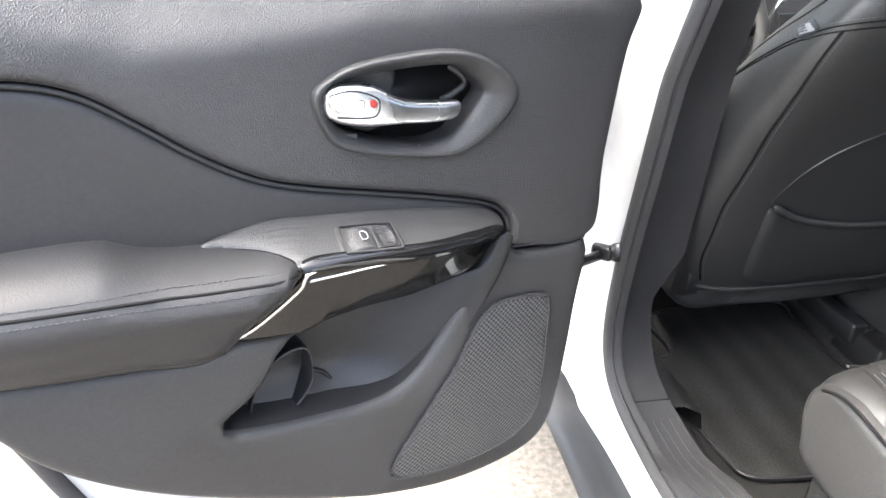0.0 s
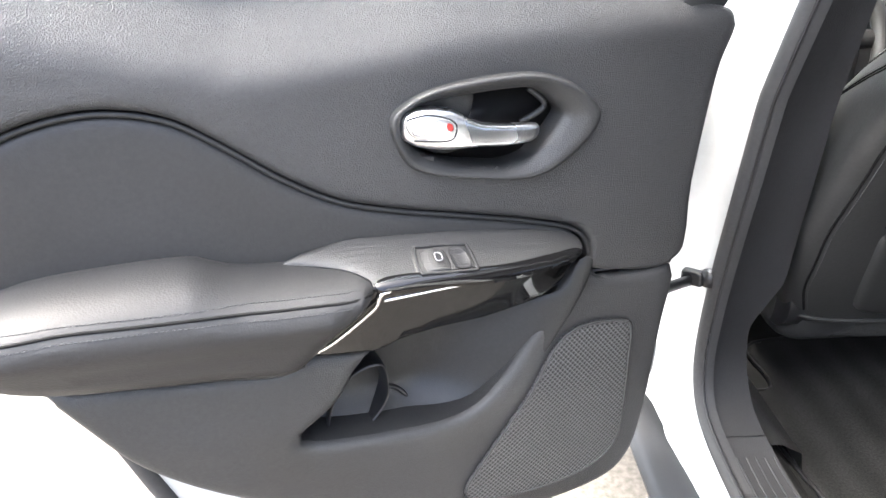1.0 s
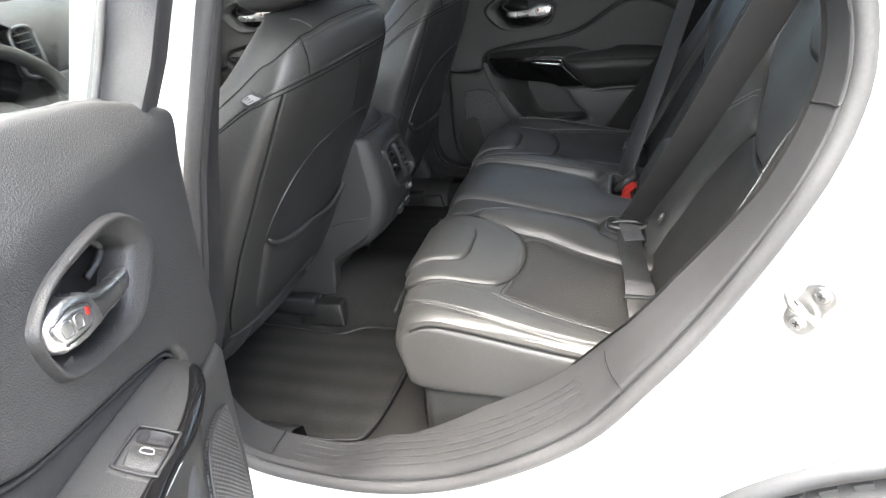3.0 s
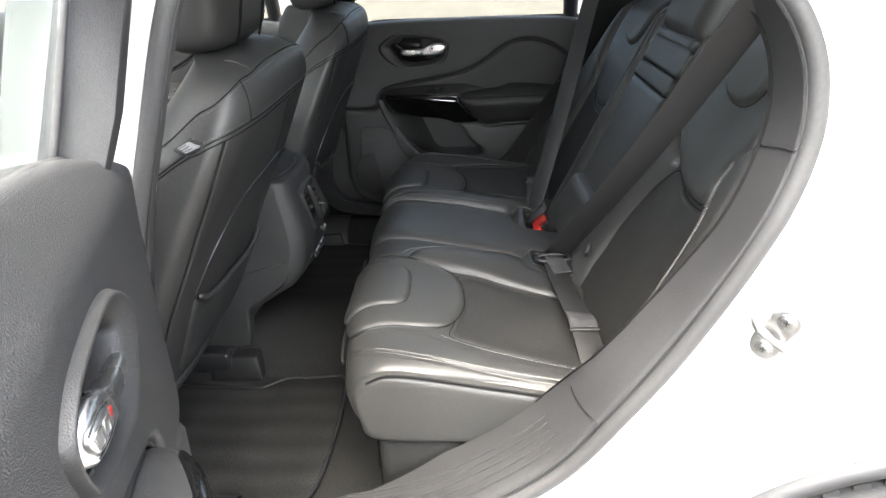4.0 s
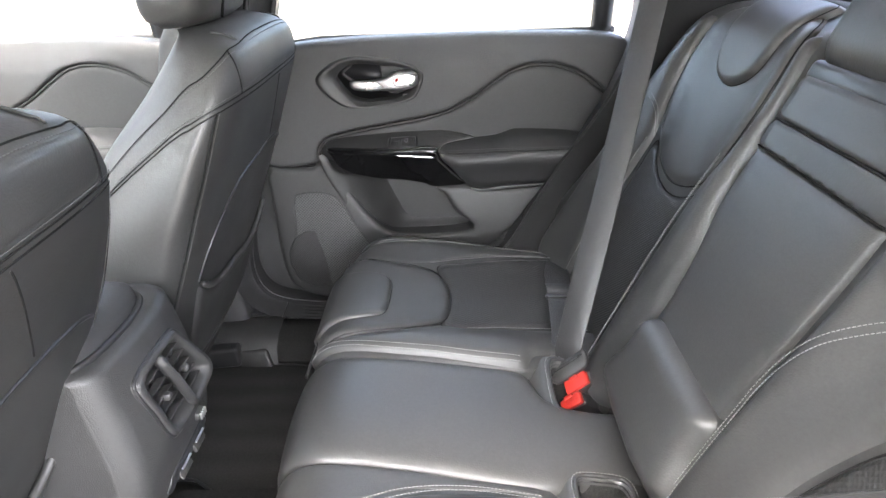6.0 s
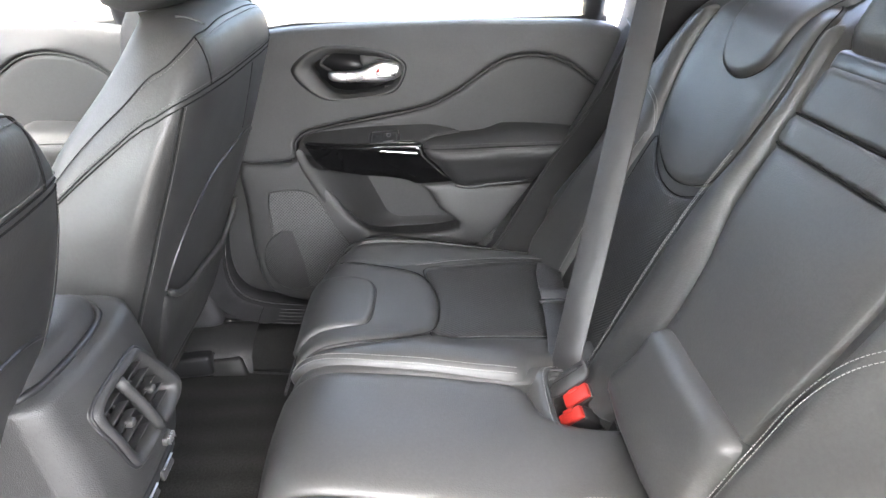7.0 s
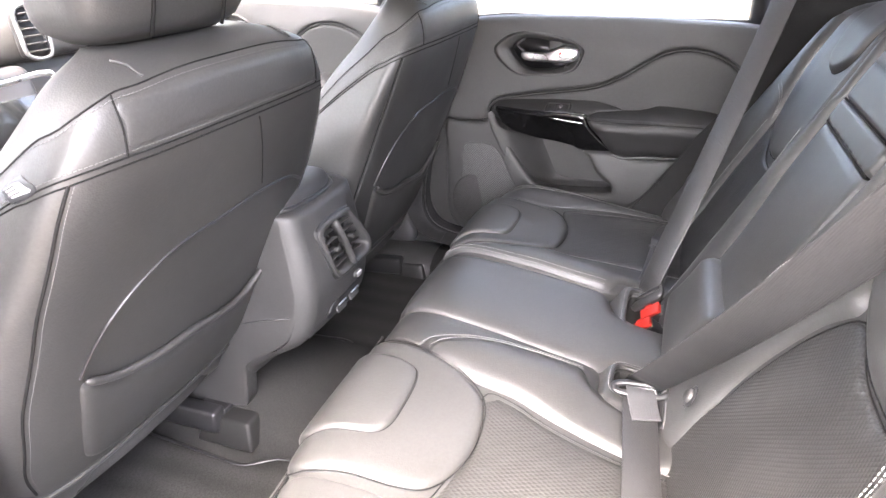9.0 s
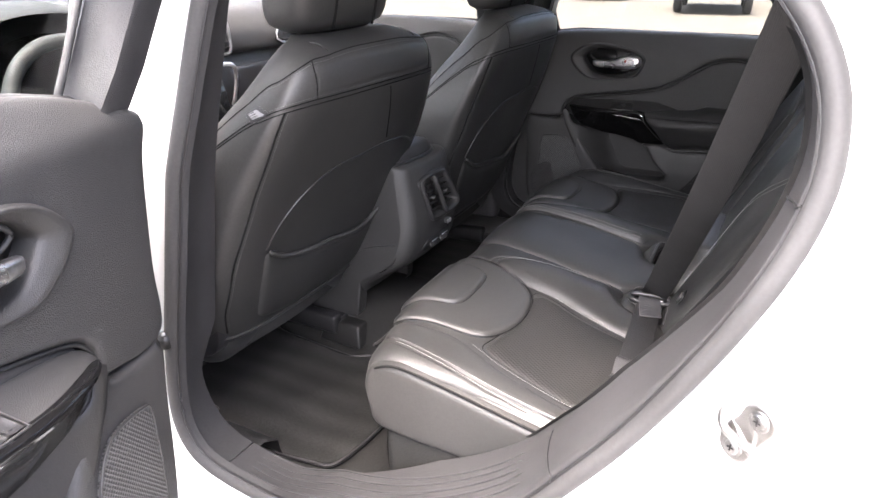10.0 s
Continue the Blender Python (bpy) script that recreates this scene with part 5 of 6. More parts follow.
    part("seat_frame", box_mesh("seat_frame", (.40, .40, .07), BLACK, r=.02, at=(0, 1.12, .525)), seat)
    part("lower_flap", loft_mesh("lower_flap", [[Vector((a, y - .02 * (1 - (a / .22) ** 2), z)) for a in np.linspace(-.22, .22, 12)] for y, z in ((.82, .60), (.826, .565), (.832, .53), (.838, .521), (.87, .515), (.95, .50))], FELT, closed=False), seat, "carpeted flap under the seat back")
    rail = part("rail", box_mesh("rail", (.035, .50, .05), BLACK, r=.008, at=(.150, 1.06, .425)), seat)
    cover = part("rail_cover", box_mesh("rail_cover", (.098, .128, .056), POCKETED, r=.007, seg=3, at=(.182, .800, .402), taper=(.68, .80)), rail, "dark plastic end cover of the seat rail")
    part("step", box_mesh("step", (.040, .10, .034), POCKETED, r=.005, at=(.196, .880, .414)), cover)
    part("clip", tube_mesh("clip", [(.196, .846, .430), (.200, .848, .446), (.212, .850, .448), (.218, .852, .432)], .0035, BLACK, 6), cover)
    part("runner", box_mesh("runner", (.05, .06, .012), BLACK, r=.003, at=(.186, .838, .434)), cover)
    for sg in (-1, 1):
        part("recliner", disc_mesh("recliner", .06, .03, BLACK, Matrix.Translation((sg * .215, .86, .60)) @ Euler((0, radians(90 * sg), 0)).to_matrix().to_4x4()), seat, "black plastic recliner cover")
    # headrest on two posts
    hr = empty("headrest")
    hr.parent = seat
    hr.location = (-.018, .622, 1.262)
    tagged(hr, label="black leather headrest on two chrome posts")
    hz = [-.095, -.088, -.065, 0, .06, .09, .10]
    rings = []
    for z in np.linspace(-.095, .10, 16):
        w, t = np.interp(z, hz, [.10, .122, .135, .140, .132, .11, .08]), np.interp(z, hz, [.034, .05, .06, .062, .055, .04, .02])
        rings.append([Vector((w * math.copysign(abs(math.cos(q)) ** .5, math.cos(q)), t * math.copysign(abs(math.sin(q)) ** .6, math.sin(q)) + .02 - z * .12, z)) for q in np.linspace(0, 2 * math.pi, 40, endpoint=False)])
    part("cushion", loft_mesh("cushion", rings, LEATHER), hr)
    for sg in (-1, 1):
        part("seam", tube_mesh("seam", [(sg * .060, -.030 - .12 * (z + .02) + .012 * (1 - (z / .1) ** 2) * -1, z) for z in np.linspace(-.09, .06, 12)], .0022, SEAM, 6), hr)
        part("post", tube_mesh("post", [(sg * .055, .02, -.16), (sg * .055, .025, -.06)], .0065, BRIGHT, 10), hr, "chrome headrest post")
        part("collar", disc_mesh("collar", .014, .014, BLACK, Matrix.Translation((sg * .055, .022, -.125)), 16), hr)
    if with_tag:
        tag_line = [(170, 1.054), (176, 1.069), (183.5, 1.058), (178, 1.043)]
        cloth = lambda nm, k, off, mat, lab: part(nm, pad_mesh(nm, [((176.9 + (q - 176.9) * k - 270) / 300, 1.056 + (z - 1.056) * k) for q, z in tag_line], lambda a, z, h: skin(270 + a * 300, z, h + off), mat, h=.0006, r=.0008, depth=.002, res=.006, round_it=False), shell, lab)
        cloth("airbag_tag", 1.0, .0012, BLACK, "small black cloth tag")
        cloth("printed_patch", .62, .0020, LABEL, "pale grey printed patch")
        for i in range(3):
            line = [skin(173.8 + 1.4 * i + k * 2.3, 1.0535 - .0022 * i + k * .0058, .0037) for k in (0, .5, 1)]
            part("print_bar", tube_mesh("print_bar", line, .0006, INK, 4), shell)
    return seat


front_seat(pose(-.392, 0, 0), True)
front_seat(pose(.36, -.095, .040, -4, 0, 0), False)

# ---- centre console ----
console = empty("centre_console", label="dark plastic centre console with rear air vents and padded lid", category="console")
prof = [(.765, .500), (.742, .532), (.690, .566), (.650, .592), (.627, .625), (.614, .690), (.622, .760), (.634, .820), (.640, .838)]
front_y = lambda z: float(np.interp(z, [q[1] for q in prof], [q[0] for q in prof]))
vent_out = [(-.068, .792), (-.056, .805), (-.02, .808), (.040, .806), (.058, .796), (.086, .752), (.110, .715), (.108, .702), (.088, .695), (.03, .694), (-.022, .697), (-.043, .708), (-.056, .748)]
vc = np.mean(np.array(spline(vent_out, 4, True)), 0)
vz = lambda a, z, k: (vc[0] + (a - vc[0]) * k, vc[1] + (z - vc[1]) * k)
body = []
for y, z in list(resample(spline(prof, 4), .006)) + [(.650, .843), (.75, .845), (1.15, .840)]:
    w = float(np.interp(z, (.44, .60, .70, .84), (.128, .120, .112, .104)))
    cols, dys = (-w - .010, -w - .004, -w + .012, -w * .5, 0, w * .5, w - .012, w + .004, w + .010), (.030, .012, .002, -.004, -.006, -.004, .002, .012, .030)
    body.append([Vector((XC + a, y + float(np.interp(a, cols, dys)), z)) for a in np.r_[cols[0], cols[1], np.linspace(cols[2], cols[6], 34), cols[7], cols[8]]])
panel = loft_mesh("rear_panel", body, PLASTIC, closed=False)
pb = bmesh.new()
pb.from_mesh(panel)
hole = inside(np.array([(f.calc_center_median().x - XC, f.calc_center_median().z) for f in pb.faces]), np.array([vz(a, z, .90) for a, z in spline(vent_out, 4, True)]))
bmesh.ops.delete(pb, geom=[f for f, k in zip(list(pb.faces), hole) if k and f.calc_center_median().y < .66], context="FACES")
pb.to_mesh(panel)
pb.free()
part("rear_panel", panel, console, "dark moulded rear console panel")
for sg in (-1, 1):
    q = [(.664, .838), (.650, .76), (.640, .69), (.652, .63), (.672, .60), (.712, .57), (.762, .538), (.770, .44), (1.2, .40), (1.2, .840), (.9, .842)]
    side_x = lambda z: float(np.interp(z, (.40, .60, .70, .84), (.138, .128, .119, .111)))
    part("side_panel", pad_mesh("side_panel", q, lambda y, z, h: Vector((XC + sg * (side_x(z) + h), y, z)), PLASTIC, h=.004, r=.008, depth=.03, res=.04, round_it=False), console)
    part("side_joint", tube_mesh("side_joint", [(XC + sg * (side_x(z) + .004), y, z) for y, z in ((.66, .655), (.72, .640), (.80, .612), (.90, .575))], .0016, BLACK, 6), console)
lid_out = [(-.104, .72), (-.100, .682), (-.07, .662), (0, .655), (.05, .660), (.078, .678), (.086, .72), (.086, 1.02), (-.104, 1.02)]
part("lid", pad_mesh("lid", lid_out, lambda a, y, h: Vector((XC + a, y, .850 + h)), VINYL, h=.022, r=.026, depth=.010, res=.02, smooth_n=3), console, "padded vinyl console lid")
part("lid_gap", tube_mesh("lid_gap", [(XC + a * 1.02, y - .002, .845) for a, y in spline(lid_out, 3, True)], .0045, BLACK, 6, closed=True), console)
# leaning rear vent: frame, vanes, slats, divider
vent_at = lambda a, z, o: Vector((XC + a, front_y(z) - .006 - o, z))
ven = part("vent_frame", loft_mesh("vent_frame", [[vent_at(*vz(a, z, k), o) for a, z in spline(vent_out, 4, True)] for k, o in ((1.04, -.006), (1.0, .004), (.96, .006), (.88, .005), (.82, .002), (.79, -.006), (.78, -.03))], PLASTIC, cap=False), console, "rear air vent frame")
part("vent_rim", tube_mesh("vent_rim", [vent_at(*vz(a, z, 1.03), .0005) for a, z in spline(vent_out, 4, True)], .0022, BLACK, 6, closed=True), ven)
part("vent_opening", pad_mesh("vent_opening", [vz(a, z, .86) for a, z in vent_out], lambda a, z, h: vent_at(a, z, -.026 + h), BLACK, h=.001, r=.004, depth=0, res=.02, smooth_n=3), ven)
lean = lambda z: -.006 + (.795 - z) * .38
for off, wid in ((-.030, .048), (.032, .050)):
    for k in range(5):
        z = .716 + .0165 * k
        part("slat", box_mesh("slat", (wid, .014, .0018), PLASTIC, r=.0008, at=vent_at(lean(z) + off, z, -.008), turn=Euler((radians(-15), 0, 0)).to_matrix()), ven)
    for k in range(3):
        line = [vent_at(lean(z) + off + (k - 1) * .015, z, -.018) for z in (.712, .75, .788)]
        part("vane", strap_mesh("vane", line, .010, .0018, BLACK, (0, 1, 0)), ven)
    part("tab", box_mesh("tab", (.012, .012, .009), PLASTIC, r=.003, at=vent_at(lean(.749) + off, .749, 0)), ven)
part("divider", tube_mesh("divider", [vent_at(lean(z), z, .004) for z in np.linspace(.800, .703, 8)], .0078, PLASTIC, 12, flat=.8), ven, "rounded bar between the vent halves")
wheel_knob = part("thumb_wheel", box_mesh("thumb_wheel", (.022, .012, .013), PLASTIC, r=.004, at=vent_at(.042, .672, .002), turn=Euler((radians(10), 0, 0)).to_matrix()), console, "small ribbed vent thumb wheel")
for k in range(4):
    part("rib", box_mesh("rib", (.0018, .004, .010), CHROME, r=.0006, at=vent_at(.0345 + .005 * k, .672, .0085)), wheel_knob)
sock = part("socket_panel", pad_mesh("socket_panel", [(-.052, .612), (-.052, .650), (.062, .652), (.076, .640), (.060, .606)], lambda a, z, h: vent_at(a, z, h), BLACK, h=.003, r=.006, depth=.01, res=.016, smooth_n=2), console, "black power socket panel")
for sg in (-1, 1):
    part("socket", box_mesh("socket", (.036, .006, .020), PLASTIC, r=.004, at=vent_at(.008 + sg * .026, .632, .003), turn=Euler((radians(-20), 0, 0)).to_matrix()), sock)
    part("flap_edge", box_mesh("flap_edge", (.030, .003, .0025), CHROME, r=.0008, at=vent_at(.008 + sg * .026, .640, .0065)), sock)

# ---- seat belts ----
def belt(name, top, tongue, label, across_top):
    b = empty(name, label=label, category="seat belt")
    t, g = np.array(tongue, float), np.array(top, float)
    line = [g + (t - g) * k + np.array((0, 0, -.018)) * math.sin(math.pi * k) for k in np.linspace(0, 1, 24)]
    part("shoulder_strap", strap_mesh("shoulder_strap", line, .048, .0022, WEB, across_top), b, "dark woven shoulder strap")
    return b


nb = belt("seat_belt", (-.775, -.125, 1.315), (-.222, .056, .676), "black webbing seat belt with a black latch plate", (.30, .95, 0.02))
lap = spline([(-.236, .060, .672), (-.30, .054, .665), (-.42, .044, .668), (-.52, .036, .668), (-.60, .028, .640)], 6)
part("lap_strap", strap_mesh("lap_strap", lap, .047, .0022, WEB, (0.1, 1, .1)), nb, "folded lap strap")
bar = [(-.240 + .0085 * math.copysign(abs(math.sin(t)) ** .7, math.sin(t)) + .07 * (.060 - y), y, .679 + .004 * math.sin(t)) for t, y in ((t, .060 + .036 * math.copysign(abs(math.cos(t)) ** .6, math.cos(t))) for t in np.linspace(0, 2 * math.pi, 32, endpoint=False))]
plate = part("latch_plate", tube_mesh("latch_plate", bar, .0052, BLACK, 10, closed=True, flat=.8), nb, "black oval latch plate round the webbing")
part("tongue", box_mesh("tongue", (.016, .034, .040), STEEL, r=.003, at=(-.226, .052, .655), turn=Euler((0, radians(25), 0)).to_matrix()), plate)
part("stay", tube_mesh("stay", [(-.236, .026, .678), (-.247, .022, .668), (-.268, .021, .654), (-.276, .024, .646)], .0050, BLACK, 8, flat=1.4), plate)
part("fold", strap_mesh("fold", spline([(-.238, .060, .680), (-.250, .058, .680), (-.268, .053, .674), (-.292, .046, .6685)], 6), .040, .0022, KEEPER, (0.1, 1, .1)), nb)
part("strap_keeper", strap_mesh("strap_keeper", spline([(-.462, .041, .672), (-.478, .040, .678), (-.498, .038, .679), (-.514, .037, .673)], 6), .050, .003, KEEPER, (0.1, 1, .1)), nb, "pale webbing keeper loop")
part("keeper_bar", box_mesh("keeper_bar", (.006, .054, .004), BLACK, r=.0015, at=(-.520, .037, .672)), nb)
fb = belt("seat_belt", (.50, -.155, 1.335), (.106, .073, .650), "black webbing seat belt clipped into a red buckle", [np.array((.55, .80, -.1)) * (1 - k) + np.array((.22, .70, -.68)) * k for k in np.linspace(0, 1, 24) ** 6])
lap = spline([(.107, .074, .647), (.128, .068, .656), (.18, .060, .662), (.28, .052, .664), (.38, .045, .660), (.46, .03, .645)], 6)
part("lap_strap", strap_mesh("lap_strap", lap, .047, .0022, WEB, [(.1, .9 - .2 * k, .1 - .75 * k) for k in np.linspace(1, 0, len(lap)) ** 5]), fb)
# the buckle leans back into its well: thickness, breadth and outward axis
bl = Vector((-.20, -.68, .70)).normalized()
bs = Vector((-.93, -.25, -.27))
bs = (bs - bl * bs.dot(bl)).normalized()
lean_m = Matrix((bs, bl, bs.cross(bl))).transposed()
at_b = lambda c, x, y, z: Vector(c) + lean_m @ Vector((x, y, z))
PLATE_C, BUTTON_C = (.094, .068, .6455), (.074, .057, .631)
outline = [(-.013, -.030), (-.011, -.037), (.006, -.037), (.014, -.030), (.016, -.016), (.016, .016), (.014, .030), (.006, .037), (-.011, .037), (-.013, .030)]
rings = [[at_b(PLATE_C, x * k, y * k, z) for x, y in spline(outline, 3, True)] for k, z in ((.90, -.0045), (1.0, -.003), (1.0, .002), (.93, .0042))]
latch = part("latch_plate", loft_mesh("latch_plate", rings, PLASTIC), fb, "dark grey plastic latch plate with a slot")
slot = [(-.0065, -.030), (-.0035, -.031), (-.0030, .0), (-.0035, .031), (-.0065, .030), (-.0072, .0)]
part("slot", loft_mesh("slot", [[at_b(PLATE_C, x, y, z) for x, y in spline(slot, 3, True)] for z in (.0, .0047)], SEAM), latch, "slot the webbing runs through")
tongue = [(.013, -.013), (.030, -.012), (.030, .012), (.013, .013)]
part("tongue", loft_mesh("tongue", [[at_b(PLATE_C, x, y, z) for x, y in tongue] for z in (-.006, -.003)], BLACK), latch)
part("web_turn", strap_mesh("web_turn", spline([(.110, .0715, .656), (.105, .071, .652), tuple(at_b(PLATE_C, -.006, 0, .0048)), tuple(at_b(PLATE_C, -.0045, 0, .002))], 5), .047, .0022, WEB, (.22, .70, -.68)), fb)
keep = spline([(.290, .050, .668), (.300, .050, .674), (.314, .050, .674), (.326, .049, .668)], 6)
part("strap_keeper", strap_mesh("strap_keeper", keep, .052, .003, KEEPER, (0, 1, .1)), fb, "pale webbing keeper loop")
part("keeper_bar", box_mesh("keeper_bar", (.008, .056, .006), BLACK, r=.0015, at=(.284, .051, .667)), fb)


def buckle(c, label, size):
    b = empty("seat_belt_buckle", Matrix.Translation(c) @ lean_m.to_4x4(), label=label, category="belt buckle")
    w, l = size
    part("housing", box_mesh("housing", (w, l, .090), BLACK, r=.005, at=(.001, 0, -.047)), b)
    btn = part("button", box_mesh("button", (w - .003, l - .003, .010), RED, r=.003, at=(.001, 0, .002)), b, "red release button")
    part("button_lip", box_mesh("button_lip", (.005, .016, .004), RED, r=.001, at=(-.007, 0, .0075)), btn)


buckle(BUTTON_C, "black seat belt buckle with a red release button", (.025, .046))
buckle((.050, .068, .613), "second red-buttoned buckle beside the armrest", (.022, .042))
near_buckle = empty("seat_belt_buckle", pose(-.225, .045, .630, 0, 25, 0), label="black seat belt buckle in its slot", category="belt buckle")
part("housing", box_mesh("housing", (.024, .044, .070), BLACK, r=.007, at=(0, 0, -.030)), near_buckle)
bolt = empty("seat_bolt", pose(-.293, -.004, .722, 0, 0, 0), label="black hinge bolt beside the armrest", category="bolt")
part("head", disc_mesh("head", .011, .008, PLASTIC, Euler((radians(-65), 0, 0)).to_matrix().to_4x4(), 18), bolt)
part("washer", disc_mesh("washer", .016, .003, BLACK, Matrix.Translation((0, 0, 0)) @ Euler((radians(-65), 0, 0)).to_matrix().to_4x4(), 18), bolt)

for ax, ay, az, rz in ((-.272, -.012, .678, 20), (-.572, -.035, .700, 70)):
    ring = empty("anchor_loop", pose(ax, ay, az, 60, 0, rz), label="small black anchor loop between the cushions", category="anchor")
    part("loop", tube_mesh("loop", [(.017 * math.cos(t), .010 * math.sin(t), 0) for t in np.linspace(0, 2 * math.pi, 24, endpoint=False)], .0028, BLACK, 8, closed=True), ring)

# ---- floor mats ----
def mat(side, name_label):
    m = empty("floor_mat", label=name_label, category="floor mat")
    X = lambda a: XC + side * a
    out = [(.180, .545), (.180, .60), (.182, .672), (.196, .700), (.220, .738), (.218, .80), (.206, .95), (.215, 1.03), (.50, 1.03), (.522, .91), (.536, .874), (.584, .862), (.588, .75), (.572, .60), (.545, .545), (.40, .528), (.26, .530)]
    part("mat", pad_mesh("mat", out, lambda a, y, h: Vector((X(a), y, .370 + h)), MAT, h=.008, r=.008, depth=.006, res=.03, smooth_n=4), m)
    part("binding", tube_mesh("binding", [(X(a), y, .3755) for a, y in spline(out, 5, True)], .0032, BLACK, 6, closed=True), m)


mat(-1, "striped black carpet floor mat with a bound edge")
mat(1, "black carpet floor mat beside the far door")

# ---- dashboard, steering wheel, windscreen ----
dash = empty("dashboard", label="black dashboard with centre screen, vents and knobs", category="dashboard")
dp = [(1.55, .50), (1.48, .70), (1.46, .88), (1.47, .96), (1.49, 1.005), (1.468, 1.02), (1.482, 1.09), (1.54, 1.15), (1.70, 1.17), (1.95, 1.12), (2.05, .95)]
part("dash_top", loft_mesh("dash_top", [[Vector((XC + x, y + .05 * (x / .7) ** 2, z - .02 * (x / .7) ** 2)) for y, z in spline(dp, 5)] for x in np.linspace(-.70, .70, 15)], PLASTIC, closed=False), dash)
hood = [[Vector((-.43 + .19 * math.cos(q) * k, y, z0 + .085 * max(0.0, math.sin(q)) ** .7 * k)) for q in np.linspace(0, math.pi, 20)] for y, z0, k in ((1.44, 1.09, .93), (1.445, 1.09, 1.0), (1.56, 1.11, .98), (1.75, 1.10, .8))]
part("instrument_hood", loft_mesh("instrument_hood", hood, PLASTIC, closed=False), dash, "black instrument hood")
part("instrument_face", loft_mesh("instrument_face", [[Vector((-.43 + .17 * math.cos(q) * k, 1.46, 1.035 + .09 * math.sin(q) * k)) for q in np.linspace(0, 2 * math.pi, 24, endpoint=False)] for k in (1, .5, .02)], SCREEN), dash)
stack = part("centre_fascia", box_mesh("centre_fascia", (.27, .10, .42), BLACK, r=.025, seg=4, at=(XC, 1.43, .80), turn=Euler((radians(-14), 0, 0)).to_matrix()), dash)
part("screen", box_mesh("screen", (.20, .006, .12), SCREEN, r=.004, at=(XC, 1.368, .90), turn=Euler((radians(-14), 0, 0)).to_matrix()), stack)
part("screen_rim", tube_mesh("screen_rim", [(XC + a, 1.372 - (z - .90) * .25, z) for a, z in spline([(-.125, .99), (-.115, .84), (0, .825), (.115, .84), (.125, .99), (0, 1.0)], 5, True)], .006, CHROME, 8, closed=True), stack)
for sg in (-1, 1):
    v = part("vent", box_mesh("vent", (.06, .03, .11), BLACK, r=.01, at=(XC + sg * .17, 1.455, 1.075), turn=Euler((radians(-8), 0, 0)).to_matrix()), dash)
    part("surround", tube_mesh("surround", spline([(XC + sg * .17 + a, 1.438 + (z - 1.075) * .14, z) for a, z in ((-.028, 1.125), (.026, 1.128), (.036, 1.08), (.026, 1.022), (-.028, 1.026), (-.034, 1.075))], 5, True), .005, STEEL, 8, closed=True), v, "grey vent surround")
    for k in range(6):
        part("slat", box_mesh("slat", (.05, .012, .004), PLASTIC, r=.001, at=(XC + sg * .17, 1.432 + .002 * k, 1.035 + .016 * k)), v)
    tri = [(-.062, -.034), (.058, -.054), (.062, -.044), (.006, .052), (-.004, .050)]
    at_v = lambda a, z, o: Vector((XC + sg * (.535 + a), 1.492 + (z + .02) * .16 - o, 1.064 + z))
    side_v = part("vent", pad_mesh("vent", tri, lambda a, z, h: at_v(a, z, .004 + h), BLACK, h=.003, r=.006, depth=.02, res=.02, smooth_n=2), dash, "triangular dashboard vent")
    part("surround", tube_mesh("surround", [at_v(a, z, .008) for a, z in spline(tri, 4, True)], .0035, CHROME, 8, closed=True), side_v, "thin chrome surround")
    for k in range(5):
        z = -.036 + .016 * k
        part("slat", box_mesh("slat", (.085 - .015 * k, .010, .003), PLASTIC, r=.001, at=at_v(.004, z, .010)), side_v)
# raised black pad; the shade of the glove box recess is its colour
part("glove_recess_shade", pad_mesh("glove_recess_shade", [(.16, .74), (.15, .93), (.19, .965), (.52, .955), (.56, .92), (.55, .74)], lambda x, z, h: Vector((XC + .07 + x, float(np.interp(z, (.70, .88, .97), (1.485, 1.466, 1.478))) + .05 * ((x + .07) / .7) ** 2 - .004 - h, z)), BLACK, h=.006, r=.012, depth=.01, res=.03, smooth_n=3), dash, "black pad standing for the dark glove box recess")
for k, (a, z) in enumerate(((-.09, .755), (0, .755), (.09, .755), (-.08, .80), (.08, .80))):
    part("knob", disc_mesh("knob", .020 if k < 3 else .013, .02, CHROME if k < 3 else BLACK, Matrix.Translation((XC + a, 1.392 + (.78 - z) * .2, z)) @ Euler((radians(90), 0, 0)).to_matrix().to_4x4()), stack)
for k in range(6):
    part("button", box_mesh("button", (.022, .008, .012), PLASTIC, r=.002, at=(XC - .075 + .03 * k, 1.398, .70)), stack)
wheel_rig = empty("steering_wheel", pose(-.43, 1.33, .94, 68, 0, 0), label="black leather steering wheel with three spokes", category="steering wheel")
part("rim", tube_mesh("rim", [(.185 * math.cos(t), .185 * math.sin(t), 0) for t in np.linspace(0, 2 * math.pi, 48, endpoint=False)], .017, LEATHER, 10, closed=True), wheel_rig)
part("hub", disc_mesh("hub", .075, .04, PLASTIC, Matrix.Translation((0, 0, -.045)), 28, .012), wheel_rig)
for an in (0, 180, 270):
    part("spoke", tube_mesh("spoke", [(.06 * math.cos(radians(an)), .06 * math.sin(radians(an)), -.03), (.175 * math.cos(radians(an)), .175 * math.sin(radians(an)), -.004)], [.026, .02], PLASTIC, 8, flat=.5), wheel_rig)
shield = part("windscreen", loft_mesh("windscreen", [[Vector((XC + x, y + .10 * (x / .7) ** 2 * -1, z)) for y, z in ((2.05, 1.09), (1.30, 1.58))] for x in np.linspace(-.66, .66, 9)] , GLASS, closed=False), car, "clear windscreen glass")
shield.visible_shadow = False
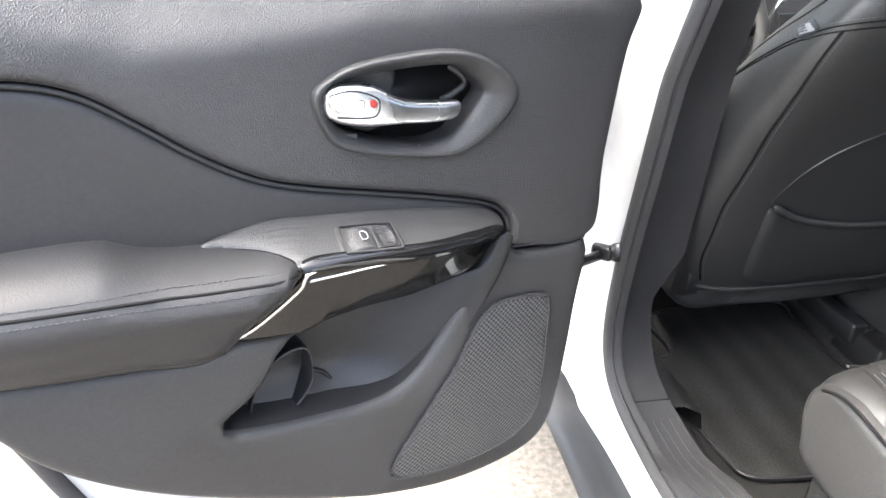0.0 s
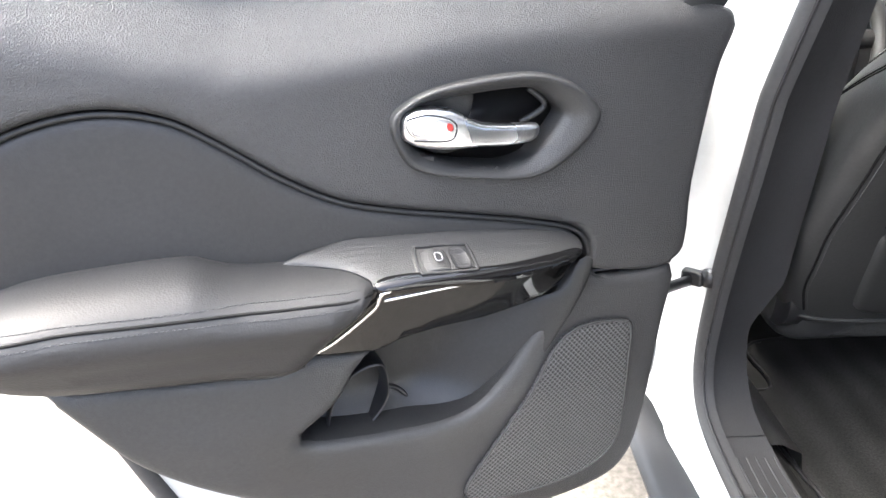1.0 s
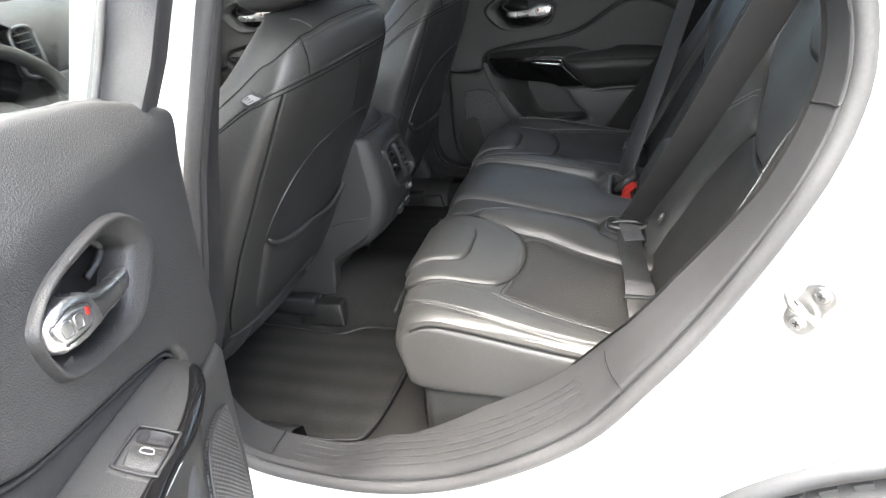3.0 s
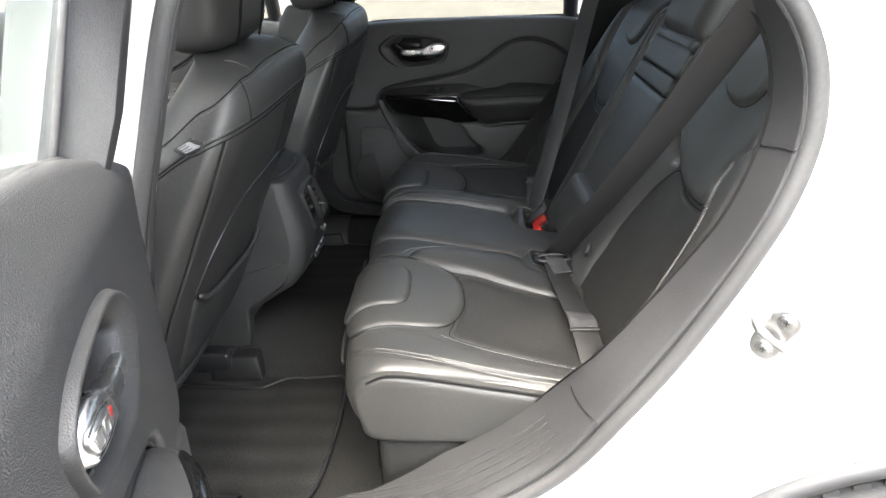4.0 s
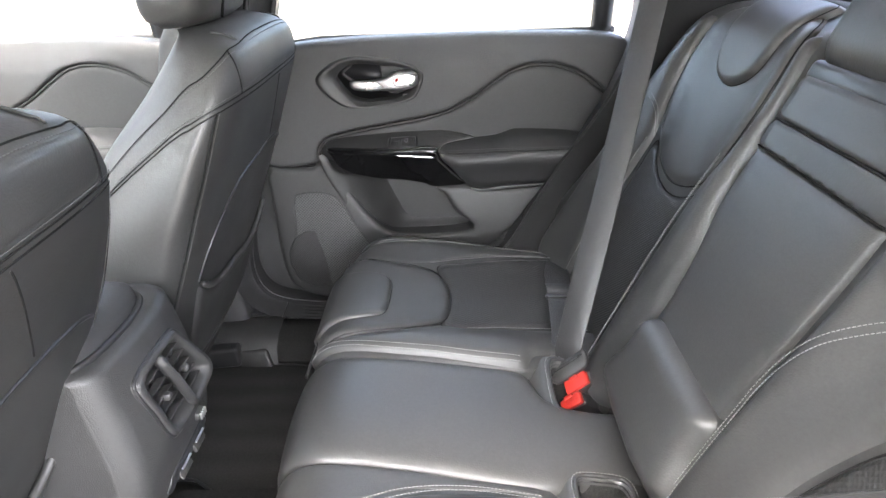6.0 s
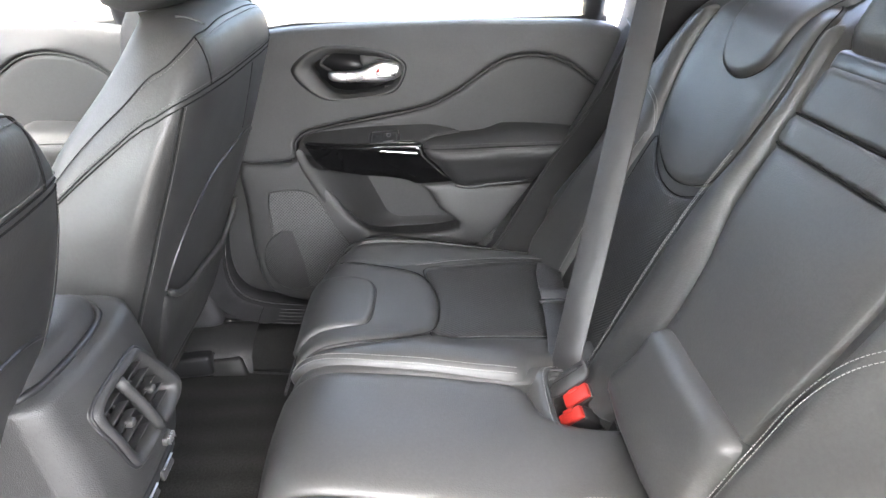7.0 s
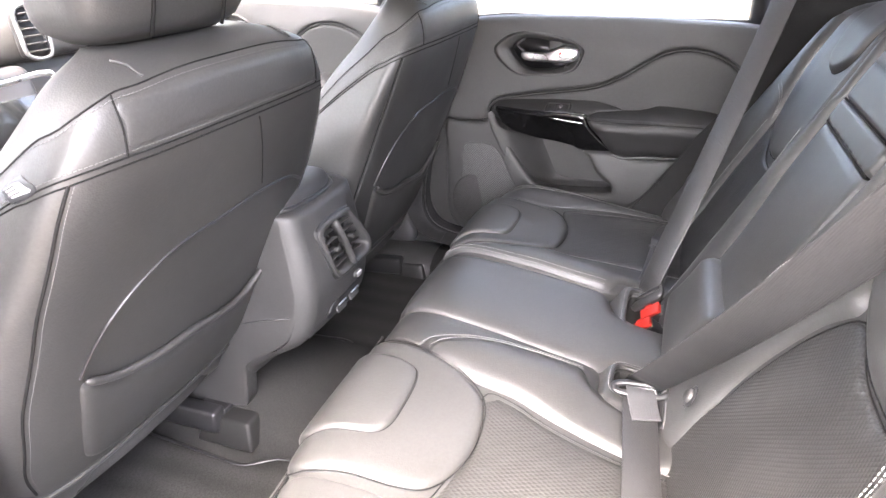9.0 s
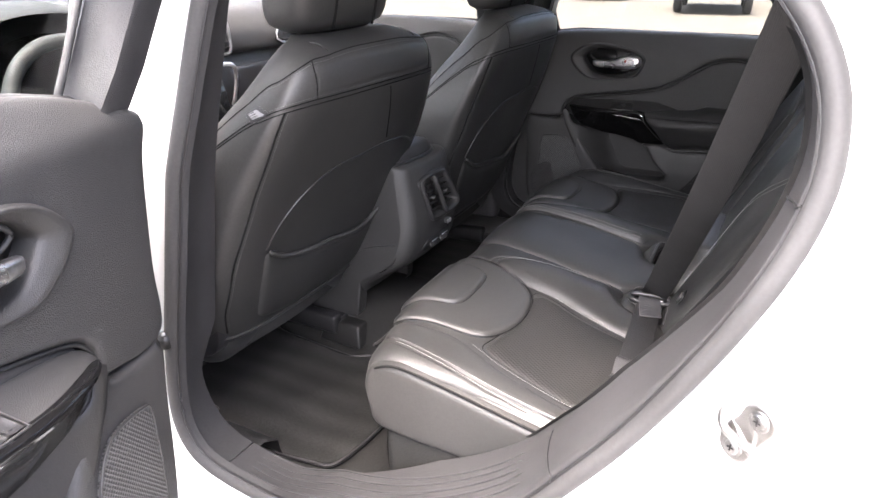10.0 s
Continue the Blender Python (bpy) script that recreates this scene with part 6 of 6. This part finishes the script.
bonnet = [[Vector((XC + x, y, z - .05 * (x / .8) ** 2)) for y, z in ((2.0, 1.02), (2.6, .98), (2.95, .88), (3.0, .5), (2.95, .2))] for x in np.linspace(-.86, .86, 9)]
part("bonnet", loft_mesh("bonnet", bonnet, PAINT, closed=False), car)
for side in (-1, 1):
    part("front_wing", pad_mesh("front_wing", [(1.66, .35), (1.66, 1.0), (2.3, 1.0), (2.95, .85), (2.95, .3)], lambda y, z, h: Vector((XC + side * (.85 + h), y, z)), PAINT, h=.01, r=.03, depth=.03, res=.1, smooth_n=2), car)

# ---- other cars parked beyond ----
def parked_car(x, y, rz, paint, label):
    c = empty("parked_car", pose(x, y, 0, 0, 0, rz), label=label, category="car", group="cars parked in the lot")
    prof = [(-2.2, .35), (-2.25, .7), (-2.1, .95), (-1.3, 1.02), (-.6, 1.45), (.6, 1.50), (1.5, 1.40), (2.0, 1.0), (2.2, .75), (2.15, .35)]
    rings = []
    for w, k in ((-.88, .93), (-.86, 1.0), (-.5, 1.02), (.5, 1.02), (.86, 1.0), (.88, .93)):
        rings.append([Vector((px * (1 if abs(w) < .6 else .985), w * (1 if pz < 1.05 else .82), .3 + (pz - .3) * k)) for px, pz in spline(prof, 4)])
    part("body", loft_mesh("body", rings, paint), c)
    for s in (-1, 1):
        part("side_window", pad_mesh("side_window", [(-1.05, 1.03), (-.5, 1.36), (.55, 1.42), (1.3, 1.34), (1.6, 1.05)], lambda a, z, h: Vector((a, s * (.875 - (z - 1.0) * .36 + h), z)), SCREEN, h=.004, r=.02, depth=.02, res=.2, smooth_n=2), c)
        for wx in (-1.35, 1.35):
            wm = Matrix.Translation((wx, s * .70, .33)) @ Euler((radians(-90 * s), 0, 0)).to_matrix().to_4x4()
            wh = part("wheel", disc_mesh("wheel", .33, .20, TYRE, wm, 28, .04), c)
            part("rim", disc_mesh("rim", .21, .205, CHROME, wm, 24, .02), wh)
        part("lamp", box_mesh("lamp", (.12, .30, .12), BRIGHT, r=.03, at=(-2.18, s * .62, .78)), c)
        part("tail_lamp", box_mesh("tail_lamp", (.10, .25, .14), RED, r=.03, at=(2.12, s * .66, .86)), c)
    return c


parked_car(18.3, 2.2, 6, DARKPAINT, "dark parked car facing the open ground")
parked_car(22.6, 6.2, 10, DARKPAINT, "dark parked car further across the pale ground")
parked_car(19.4, -.9, 4, SILVERPAINT, "silver parked car beside a dark one")
